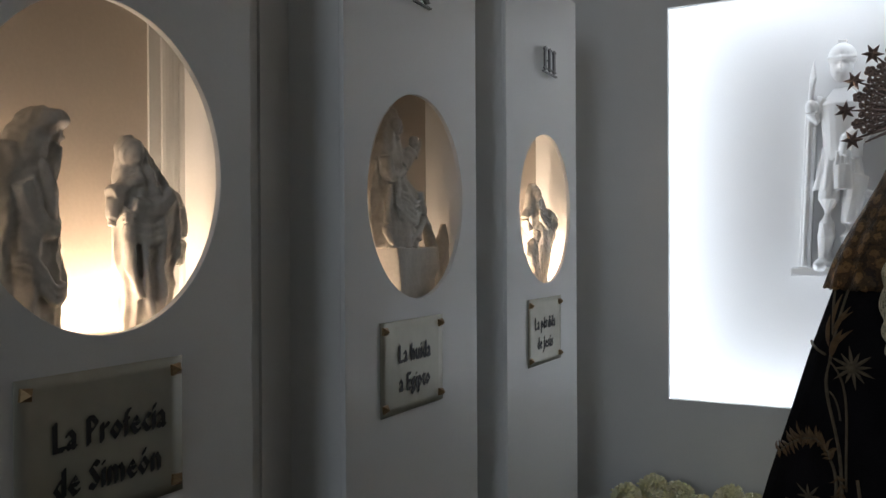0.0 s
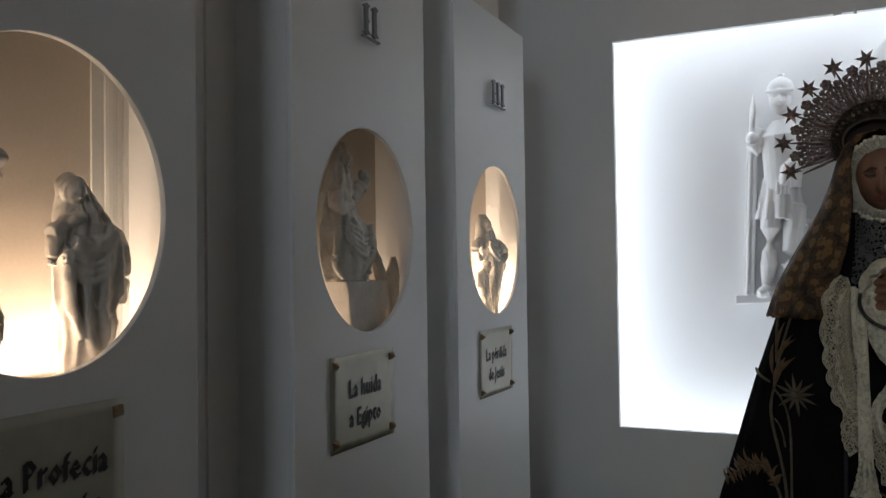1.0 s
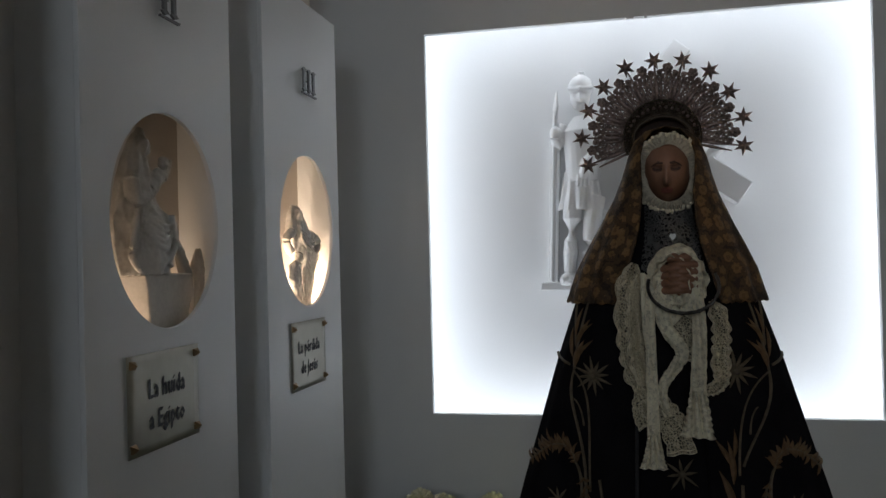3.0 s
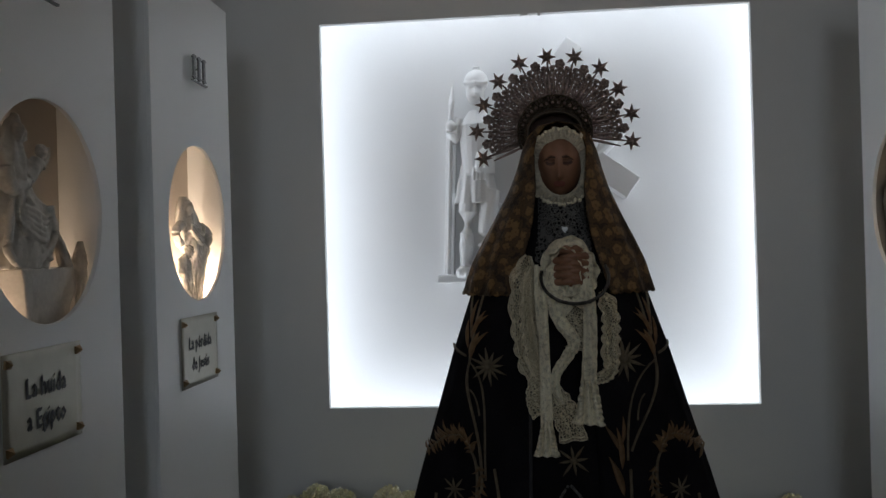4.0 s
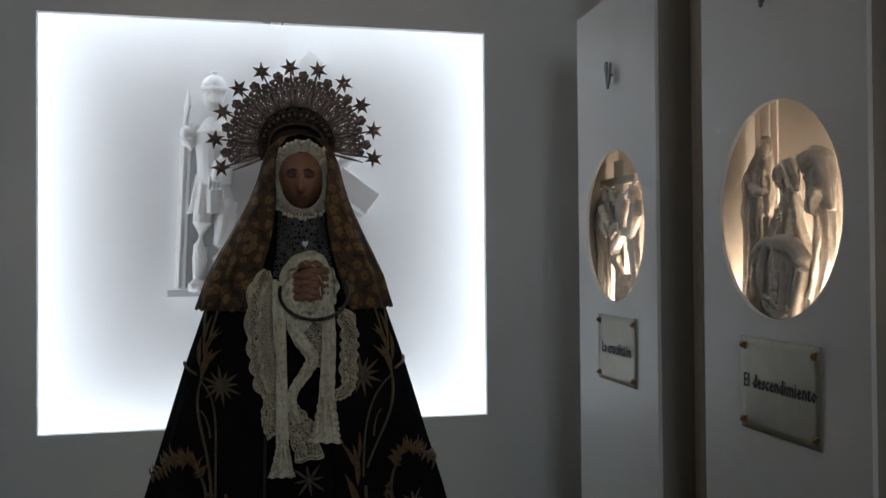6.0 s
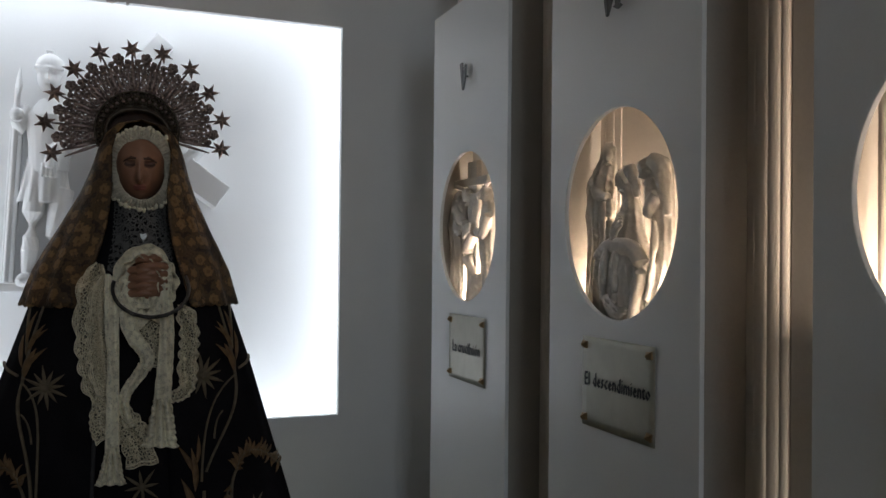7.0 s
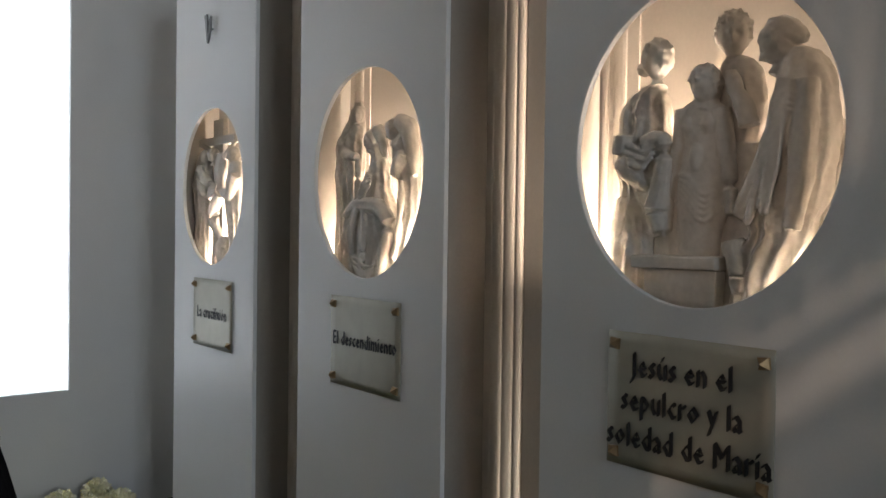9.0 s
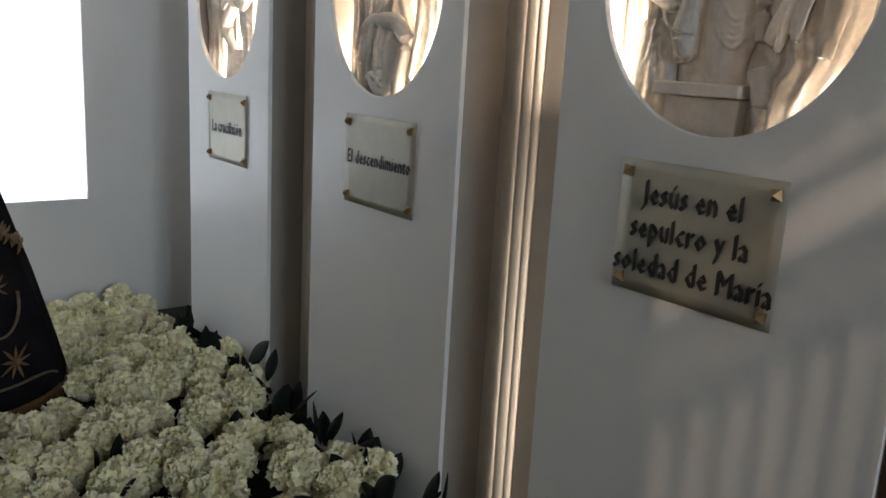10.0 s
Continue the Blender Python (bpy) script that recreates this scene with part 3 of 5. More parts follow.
def block(at, size, turn, label, taper=0.0, bev=0.004):
    """A rough-cut plaster block; taper narrows its foot."""
    bm = bmesh.new()
    a, b, c = (q / 2 for q in size)
    box(bm, -a, a, -b, b, 0, 2 * c)
    bmesh.ops.subdivide_edges(bm, edges=bm.edges, cuts=8, use_grid_fill=True)
    for v in bm.verts:
        v.co.y *= 1 - taper * (1 - v.co.z / (2 * c))
        v.co += Vector((1, 1, 0.4)) * 0.005 * noise.noise(v.co * 22 + Vector(at) * 5)
    ob = part("stone_block", bm, PLASTER)
    ob.location, ob.rotation_euler = at, (0, 0, radians(turn))
    bevel(ob, bev, 2)
    return tagged(ob, label, "block")


S = SHELF
PL = "white plaster "

# the prophecy
g = Carving(-1, 3)
g.drape(1022, [(262, 458, 28, 22), (238, 457, 47, 30), (214, 454, 55, 34), (193, 457, 61, 34), (159, 458, 64, 34), (123, 458, 64, 34), (88, 460, 67, 34), (53, 458, 63, 34), (0, 456, 60, 34)], 10, 0.16)
g.drape(1022, [(311, 502, 14, 17), (303, 503, 28, 29), (292, 500, 33, 32), (277, 482, 27, 30), (257, 472, 28, 34), (225, 460, 34, 30)], 5, 0.05)
g.head(1016, 279, 508, 19, -25, -12, "beard")
g.limb(1012, [(262, 512, 10), (231, 503, 12), (202, 497, 7)])
g.limb(996, [(212, 450, 18), (162, 469, 17), (150, 500, 11)])
g.limb(1000, [(165, 465, 18), (130, 461, 17), (100, 459, 9)])
g.folds(996, (236, 474), (205, 500), 12, 4, 6)
g.folds(994, (120, 440), (84, 512), 8, 3, 6)
g.done(PL + "figure of a bearded elder in a flat hood")
g = Carving(-1, 5)
g.drape(1022, [(290, 638, 8, 8), (276, 642, 17, 19), (251, 652, 27, 28), (234, 658, 36, 32), (218, 666, 47, 34), (202, 674, 58, 34), (162, 676, 60, 34), (120, 674, 57, 34), (101, 668, 48, 34), (75, 672, 44, 34), (50, 670, 40, 32), (0, 664, 34, 26)], 11, 0.15)
g.head(1004, 262, 634, 18, -100, -24, "hood")
g.limb(1010, [(222, 656, 16), (212, 622, 15), (203, 598, 11)])
g.limb(1010, [(212, 640, 14), (190, 606, 12), (160, 600, 6)])
g.limb(998, [(226, 640, 10), (222, 628, 9), (216, 620, 5)])
g.limb(996, [(208, 692, 15), (184, 659, 16), (192, 622, 12)])
g.limb(1008, [(188, 717, 13), (146, 719, 14), (104, 714, 10)])
g.folds(997, (184, 612), (192, 700), 18, 5, 6.5)
g.limb(1000, [(180, 622, 10), (120, 622, 10), (60, 642, 6)])
g.limb(992, [(176, 640, 5), (110, 642, 6), (30, 656, 5)])
g.done(PL + "figure of a hooded woman with folded arms")

# the flight
g = Carving(-1, 8)
g.drape(1028, [(433, 1384, 8, 6), (407, 1370, 22, 14), (372, 1358, 30, 19), (341, 1358, 44, 25), (303, 1350, 50, 30), (270, 1356, 62, 32), (243, 1380, 95, 34), (200, 1388, 100, 34), (159, 1390, 96, 34), (126, 1384, 76, 34)], 8, 0.13)
g.head(1012, 388, 1366, 18, -30, -20, "hood")
g.head(1006, 362, 1428, 13, 150, -10, "curls")
g.limb(1010, [(346, 1420, 12), (326, 1408, 17), (303, 1380, 15)])
g.limb(1002, [(330, 1425, 6), (352, 1446, 5), (372, 1452, 4)])
g.limb(1004, [(322, 1306, 15), (281, 1320, 15), (294, 1378, 10)])
g.limb(1000, [(282, 1340, 8), (198, 1362, 10), (143, 1450, 6)])
g.limb(998, [(252, 1443, 8), (182, 1453, 9), (134, 1386, 6)])
g.limb(998, [(262, 1320, 6), (170, 1300, 8), (132, 1330, 5)])
g.folds(998, (250, 1335), (235, 1445), 26, 5, 6.5)
g.done(PL + "veiled woman seated with a child on her arm")
g = Carving(-1, 22)
g.drape(1034, [(182, 1620, 7, 4), (151, 1614, 22, 12), (110, 1609, 28, 15), (68, 1600, 28, 15), (0, 1590, 26, 14)], 5, 0.1)
g.limb(1026, [(205, 1500, 9), (150, 1536, 13), (90, 1556, 14), (4, 1566, 14)])
g.done(PL + "ragged rock beside the pedestal")
block((-1.032, 1.440, S), (0.062, 0.215, 0.127), 4, PL + "pedestal of the seated figure, cut back at its foot", 0.22)

# the lost child
g = Carving(-1, 13)
g.drape(1032, [(318, 2202, 18, 8), (285, 2214, 46, 19), (242, 2229, 64, 26), (204, 2246, 70, 28), (169, 2276, 82, 31), (137, 2288, 64, 25), (101, 2284, 58, 20), (47, 2274, 46, 15), (0, 2268, 42, 13)], 8, 0.13)
g.head(1016, 282, 2196, 19, -100, -25, "hood")
g.limb(1024, [(236, 2160, 14), (212, 2122, 12), (176, 2150, 12)])
g.limb(1018, [(226, 2285, 18), (206, 2346, 17), (169, 2314, 13)])
g.folds(1004, (235, 2190), (220, 2290), 26, 3, 4)
g.done(PL + "hooded woman leaning forward")
g = Carving(-1, 17)
g.drape(1020, [(150, 2172, 12, 7), (133, 2168, 30, 13), (94, 2166, 38, 15), (50, 2186, 32, 13), (0, 2210, 28, 10)], 6, 0.12)
g.head(1008, 158, 2176, 15, -60, -10, "curls")
g.done(PL + "small kneeling child beside a hooded woman")

# the crucifixion
bm = bmesh.new()
box(bm, 1.036, 1.054, 2.232, 2.302, S, 1.703)
box(bm, 1.034, 1.056, 2.150, 2.410, 1.626, 1.652)
c = part("wooden_cross", bm, PLASTER)
bevel(c, 0.003)
tagged(c, PL + "cross behind the mourning figures", "cross")
g = Carving(1, 23)
g.drape(1030, [(356, 2340, 20, 8), (340, 2346, 36, 14), (318, 2352, 44, 18), (279, 2352, 53, 22), (243, 2351, 64, 26), (218, 2360, 52, 21), (156, 2357, 42, 17), (66, 2362, 42, 17), (0, 2360, 36, 14)], 9, 0.17)
g.head(1020, 334, 2326, 18, 110, -22, "hood")
g.limb(1012, [(300, 2342, 15), (265, 2300, 15), (250, 2262, 11)])
g.limb(1010, [(262, 2330, 10), (232, 2320, 12), (212, 2300, 7)])
g.done(PL + "mourning woman at the foot of the cross")
g = Carving(1, 29)
g.drape(1036, [(342, 2234, 25, 11), (295, 2242, 38, 16), (262, 2250, 32, 13), (244, 2252, 33, 14), (212, 2246, 32, 14)], 5, 0.05)
g.head(1022, 334, 2266, 20, 40, -35, "curls")
g.limb(1028, [(221, 2223, 17), (152, 2278, 17), (90, 2222, 11), (60, 2214, 9)])
g.limb(1034, [(216, 2255, 16), (150, 2262, 15), (88, 2240, 10)])
g.limb(1034, [(330, 2210, 10), (352, 2170, 8), (372, 2140, 6)])
g.limb(1034, [(332, 2262, 10), (356, 2320, 9), (376, 2390, 6)])
g.folds(1012, (248, 2222), (236, 2276), 8, 4, 5)
g.done(PL + "bare figure hanging on the cross", 0.4)
g = Carving(1, 31)
g.drape(1032, [(308, 2131, 26, 12), (290, 2134, 36, 15), (239, 2142, 42, 18), (206, 2146, 43, 18), (139, 2140, 34, 15), (72, 2138, 26, 11), (0, 2138, 24, 10)], 8, 0.15)
g.head(1024, 328, 2134, 21, 60, -18, "hair")
g.limb(1014, [(270, 2092, 15), (214, 2132, 14), (227, 2181, 10)])
g.done(PL + "figure with long hair beside the cross")
g = Carving(1, 33)
g.drape(1022, [(96, 2176, 16, 8), (70, 2195, 42, 18), (43, 2208, 45, 19), (0, 2214, 42, 18)], 5, 0.12)
g.done(PL + "rounded rock at the foot of the cross")

# the descent
g = Carving(1, 37)
g.drape(1042, [(408, 1500, 9, 6), (389, 1503, 20, 12), (365, 1510, 26, 16), (340, 1520, 37, 22), (316, 1533, 46, 26), (286, 1534, 48, 26), (230, 1537, 43, 26), (178, 1537, 36, 22), (89, 1547, 34, 21), (0, 1552, 32, 19)], 10, 0.16)
g.head(1030, 378, 1486, 16, 130, -10, "hood")
g.limb(1020, [(320, 1540, 10), (290, 1512, 11), (280, 1472, 9)])
g.limb(1024, [(284, 1500, 8), (230, 1498, 9), (170, 1496, 6)])
g.limb(1024, [(276, 1474, 7), (220, 1470, 8), (170, 1474, 6)])
g.done(PL + "standing veiled woman")
g = Carving(1, 41)
g.drape(1032, [(348, 1406, 11, 8), (330, 1414, 28, 18), (311, 1416, 33, 21), (290, 1404, 28, 18), (270, 1398, 22, 14), (246, 1397, 31, 20), (212, 1400, 40, 25), (178, 1404, 57, 32), (159, 1422, 86, 34), (127, 1432, 97, 34), (90, 1440, 96, 34), (52, 1442, 84, 34), (0, 1448, 66, 30)], 10, 0.13)
g.head(1016, 312, 1410, 18, 60, -30, "hood")
g.limb(1014, [(336, 1380, 13), (305, 1360, 12), (273, 1352, 6)])
g.limb(1004, [(240, 1396, 8), (205, 1414, 9), (180, 1420, 6)])
g.folds(998, (230, 1380), (200, 1430), 14, 3, 4)
g.done(PL + "seated veiled mother bending down")
g = Carving(1, 47)
g.limb(1000, [(150, 1482, 9), (166, 1450, 14), (172, 1417, 16), (165, 1352, 18), (130, 1312, 16), (72, 1330, 13), (2, 1346, 10)])
g.limb(996, [(166, 1425, 11), (117, 1446, 12), (60, 1450, 8), (2, 1448, 9)])
g.limb(996, [(164, 1395, 10), (100, 1400, 11), (50, 1398, 9)])
g.limb(994, [(60, 1442, 10), (30, 1402, 11), (22, 1356, 7)])
g.folds(988, (60, 1436), (44, 1350), 14, 3, 4)
g.drape(1006, [(172, 1398, 36, 8), (140, 1394, 60, 12), (90, 1396, 64, 13), (40, 1400, 58, 13), (0, 1404, 50, 12)], 11, 0.20)
g.done(PL + "limp figure lying over the lap", 0.8)
g = Carving(1, 43)
g.drape(1032, [(330, 1292, 20, 14), (305, 1300, 31, 22), (280, 1301, 35, 25), (255, 1298, 35, 24), (232, 1292, 31, 21), (208, 1285, 27, 19), (175, 1285, 25, 18), (128, 1294, 26, 18), (73, 1318, 30, 20), (0, 1340, 30, 18)], 9, 0.15)
g.head(1020, 327, 1326, 23, 25, -30, "hair")
g.limb(1022, [(344, 1310, 18), (326, 1276, 20), (280, 1262, 15), (230, 1256, 8)])
g.limb(1010, [(277, 1276, 15), (247, 1298, 15), (229, 1308, 9)])
g.limb(1006, [(222, 1280, 7), (150, 1284, 8), (60, 1310, 6)])
g.done(PL + "bending woman with long hair")

# the entombment
g = Carving(1, 53)
g.drape(1034, [(338, 666, 13, 13), (320, 677, 30, 24), (299, 682, 41, 29), (265, 682, 43, 30), (241, 684, 45, 30), (212, 690, 38, 30), (175, 688, 31, 30), (127, 693, 32, 30), (94, 705, 32, 30), (0, 708, 36, 28)], 11, 0.15)
g.head(1026, 373, 656, 28, 140, -20, "hair")
g.limb(1030, [(372, 680, 9), (364, 686, 10), (356, 684, 6)])
g.drape(1014, [(256, 664, 30, 8), (235, 660, 38, 12), (190, 654, 38, 14), (140, 642, 28, 12), (112, 638, 14, 7)], 7, 0.16)
g.limb(1004, [(262, 696, 17), (220, 697, 18), (193, 662, 12), (184, 650, 8)])
g.limb(1004, [(246, 660, 14), (248, 626, 14), (185, 629, 15), (149, 638, 19), (120, 632, 9)])
g.folds(998, (250, 700), (240, 640), 12, 3, 4.5)
g.drape(1022, [(170, 688, 33, 18), (120, 692, 40, 20), (60, 700, 48, 22), (0, 704, 52, 22)], 11, 0.14)
g.done(PL + "young bearer with banded hair")
g = Carving(1, 59)
g.drape(1020, [(306, 570, 15, 12), (293, 572, 33, 18), (268, 570, 38, 21), (237, 569, 34, 19), (205, 568, 38, 20), (174, 570, 40, 21), (143, 572, 40, 21), (113, 575, 34, 20), (40, 577, 26, 18)], 5, 0.03)
g.head(1010, 322, 563, 25, 75, -36, "curls")
g.limb(1012, [(292, 598, 13), (238, 606, 11), (180, 619, 9), (160, 622, 6)])
g.limb(1014, [(288, 540, 13), (211, 526, 11), (143, 522, 8)])
g.folds(1006, (200, 600), (176, 540), 14, 5, 4)
for y in (554, 586):
    g.limb(1007, [(282, y, 7), (268, y, 12), (254, y, 6)])
g.limb(1006, [(240, 570, 9), (222, 570, 12), (206, 570, 8)])
g.drape(1024, [(180, 606, 18, 10), (140, 612, 34, 12), (80, 612, 46, 12), (0, 612, 46, 12)], 7, 0.08)
g.done(PL + "bare limp figure held upright", 0.5)
g = Carving(1, 61)
g.drape(1048, [(362, 540, 14, 14), (348, 536, 29, 20), (324, 532, 34, 22), (282, 528, 33, 22), (207, 530, 26, 22), (0, 532, 22, 19)], 8, 0.12)
g.head(1042, 393, 542, 29, 120, -16, "curls")
g.limb(1012, [(260, 496, 14), (290, 505, 13), (310, 517, 11), (336, 526, 7)])
g.drape(1036, [(240, 520, 30, 14), (150, 524, 40, 14), (0, 526, 44, 14)], 7, 0.1)
g.done(PL + "bearer standing behind with a raised arm")
g = Carving(1, 67)
g.drape(1030, [(354, 432, 14, 16), (336, 429, 27, 28), (313, 428, 36, 33), (271, 430, 45, 34), (236, 434, 50, 34), (200, 442, 52, 34), (163, 450, 52, 34), (135, 456, 48, 34), (113, 458, 42, 34), (90, 474, 46, 34), (59, 484, 38, 34), (0, 492, 34, 30)], 10, 0.15)
g.head(1022, 362, 463, 27, 25, -30, "hair")
g.limb(1022, [(386, 474, 14), (382, 455, 18), (372, 438, 13), (366, 424, 6)])
g.limb(1002, [(312, 432, 18), (236, 449, 20), (179, 476, 17), (140, 504, 10)])
g.limb(998, [(310, 409, 13), (212, 414, 16), (124, 425, 10)])
g.limb(1004, [(108, 512, 15), (69, 500, 15), (40, 500, 12)])
g.limb(990, [(230, 452, 6), (170, 470, 7), (130, 486, 5)])
g.folds(990, (290, 420), (180, 470), 8, 4, 5)
g.done(PL + "bearer in a long cloak stooping")
g = Carving(1, 71)
g.drape(1050, [(262, 392, 8, 7), (242, 393, 15, 10), (207, 399, 20, 13), (164, 403, 22, 14), (0, 404, 22, 14)], 6, 0.1)
g.done(PL + "small pale draped shape behind the bearers")
block((1.000, 0.596, S + 0.068), (0.036, 0.140, 0.018), 0, PL + "ledge of the open tomb", 0.0, 0.002)
block((1.008, 0.592, S), (0.024, 0.122, 0.067), 0, PL + "tomb front under its ledge", 0.04, 0.002)

# ---- the carved relief in the lit opening ----
RY = LB - 0.012


def relief():
    bm = bmesh.new()

    def P(x, z, d=0.04):
        return Vector((x + 0.010, RY - d, z))

    # slab behind the soldier, base ledge
    for x0, x1, z0, z1, d in ((-0.348, -0.110, 1.262, 1.290, 0.075),):
        box(bm, x0, x1, RY - d, RY + 0.014, z0, z1)
    tube(bm, [P(-0.318, 1.28, 0.045), P(-0.302, 1.92, 0.055)], 0.010, 10)
    tube(bm, [P(-0.303, 1.88, 0.055), P(-0.300, 1.93, 0.055), P(-0.297, 2.0, 0.05)], [0.009, 0.018, 0.002], 10, 0, 0.5)
    # legs, greaves and feet
    for x0, x1, x2 in ((-0.235, -0.245, -0.250), (-0.150, -0.175, -0.165)):
        tube(bm, [P(x0, 1.60), P((x0 + x1) / 2, 1.52, 0.05), P(x1, 1.44, 0.05), P(x1, 1.40, 0.052), P(x2, 1.33), P(x2, 1.295)], [0.036, 0.036, 0.026, 0.030, 0.022, 0.022], 12)
        tube(bm, [P(x2 + 0.01, 1.306, 0.03), P(x2 - 0.015, 1.300, 0.075), P(x2 - 0.028, 1.295, 0.085)], [0.024, 0.022, 0.012], 10)
    # skirt and torso

    def skirt(u, v):
        a = 2 * math.pi * u
        r = 0.078 - 0.016 * v + 0.010 * (1 - v) * math.sin(11 * a)
        return Vector((-0.198 + r * math.cos(a), RY - 0.035 + 0.62 * r * math.sin(a), 1.555 + 0.14 * v))

    grid(bm, skirt, 60, 10, True, 0, True)
    tube(bm, [P(-0.198, 1.66), P(-0.200, 1.74, 0.045), P(-0.203, 1.84, 0.045), P(-0.205, 1.895)], [0.062, 0.066, 0.074, 0.030], 20, 0, 0.7, (0, 1, 0))
    tube(bm, [P(-0.26, 1.695, 0.035), P(-0.20, 1.690, 0.085), P(-0.14, 1.695, 0.035)], 0.011, 8)
    # head with a crested helmet
    ball(bm, P(-0.208, 1.965, 0.05), (0.038, 0.042, 0.050), 24, 18, 0, None, lambda d: 1 + ((0.34 * math.exp(-((d.x / 0.16) ** 2) - ((d.z + 0.1) / 0.2) ** 2) - 0.22 * math.exp(-(((abs(d.x) - 0.4) / 0.2) ** 2) - ((d.z - 0.12) / 0.14) ** 2) - 0.12 * math.exp(-((d.x / 0.3) ** 2) - ((d.z + 0.52) / 0.07) ** 2)) if d.y < 0 else 0))
    ball(bm, P(-0.207, 2.000, 0.045), (0.047, 0.050, 0.046), 24, 14)
    tube(bm, [P(-0.252, 1.995, 0.07), P(-0.207, 1.990, 0.098), P(-0.162, 1.995, 0.07)], 0.007, 8)
    tube(bm, [P(-0.207, 2.04, 0.045), P(-0.207, 2.058, 0.045)], [0.010, 0.016], 10)
    # arms: one to the spear, one hanging over the beam
    tube(bm, [P(-0.262, 1.86), P(-0.300, 1.79, 0.055), P(-0.302, 1.82, 0.075)], [0.030, 0.024, 0.020], 12)
    ball(bm, P(-0.301, 1.835, 0.070), (0.022, 0.022, 0.024), 14, 10)
    tube(bm, [P(-0.145, 1.87), P(-0.125, 1.78, 0.06), P(-0.185, 1.72, 0.085), P(-0.195, 1.665, 0.09)], [0.032, 0.026, 0.022, 0.016], 12)
    for k in range(4):
        tube(bm, [P(-0.212 + 0.012 * k, 1.68, 0.092), P(-0.216 + 0.014 * k, 1.635, 0.095)], [0.007, 0.005], 8)
    # the soldier stands a little aslant against the slab
    for v in bm.verts:
        v.co.x -= 0.010 + 0.018 * (2.05 - v.co.z) / 0.78
        v.co.z = 1.272 + 1.041 * (v.co.z - 1.262)
    # the great cross: long beam and cross-beam, tilted

    def beam(a, b, w, d0, d1):
        a, b = Vector((a[0], 0, a[1])), Vector((b[0], 0, b[1]))
        d = (b - a).normalized()
        s = Vector((-d.z, 0, d.x)) * w
        lo = [a + s, a - s, b - s, b + s]
        v0 = [bm.verts.new((p.x, RY - d0, p.z)) for p in lo]
        v1 = [bm.verts.new((p.x, RY - d1, p.z)) for p in lo]
        bm.faces.new(v0[::-1])
        bm.faces.new(v1)
        for k in range(4):
            bm.faces.new((v0[k], v0[(k + 1) % 4], v1[(k + 1) % 4], v1[k]))

    beam((-0.335, 1.28), (-0.308, 1.90), 0.020, -0.014, 0.022)
    beam((-0.253, 1.662), (0.170, 2.178), 0.037, -0.014, 0.045)
    beam((0.02, 1.865), (0.372, 1.612), 0.046, -0.014, 0.095)
    # kneeling figure under the cross
    tube(bm, [P(0.02, 1.30), P(0.0, 1.45, 0.06), P(0.05, 1.62, 0.07), P(0.16, 1.74, 0.06)], [0.11, 0.11, 0.10, 0.06], 20, 0, 0.6, (0, 1, 0))
    ball(bm, P(0.20, 1.80, 0.07), (0.045, 0.045, 0.055), 18, 14)
    tube(bm, [P(0.20, 1.72, 0.07), P(0.27, 1.78, 0.07), P(0.33, 1.83, 0.06)], [0.03, 0.026, 0.018], 12)
    tube(bm, [P(-0.19, 1.58, 0.03), P(-0.10, 1.545, 0.06), P(0.0, 1.50, 0.06)], [0.012, 0.016, 0.05], 10)
    ob = part("relief", bm, PANEL)
    r = ob.modifiers.new("carve", "REMESH")
    r.mode, r.voxel_size, r.use_smooth_shade = "VOXEL", 0.0026, True
    s = ob.modifiers.new("worn", "SMOOTH")
    s.factor, s.iterations = 0.4, 1
    return tagged(ob, "white carved relief of a soldier and a leaning cross", "relief")


relief()

# ---- the dressed statue ----
XC, YC = 0.047, 2.10
BODY_Z = [0.44, 0.53, 0.62, 0.80, 0.96, 1.126, 1.29, 1.36, 1.45, 1.52]
BODY_W = [0.452, 0.450, 0.428, 0.380, 0.332, 0.283, 0.228, 0.175, 0.120, 0.09]
DEEP = 0.70


def half_width(z):
    return float(np.interp(z, BODY_Z, BODY_W))


def front(x, z, out=0.0, scale=1.0):
    """The point on the mantle's front at x and height z, moved outwards."""
    w = half_width(z) * scale
    k = max(-0.995, min(0.995, (x - XC) / w))
    n = Vector((k, -math.sqrt(1 - k * k) / DEEP, 0.25)).normalized()
    return Vector((XC + k * w, YC - DEEP * w * math.sqrt(1 - k * k), z)) + n * out


# head and joined fingers: one plain mesh
bm = bmesh.new()
HEAD = Vector((0.058, 2.045, 1.618))
HT = Euler((radians(13), 0, radians(-3))).to_matrix()


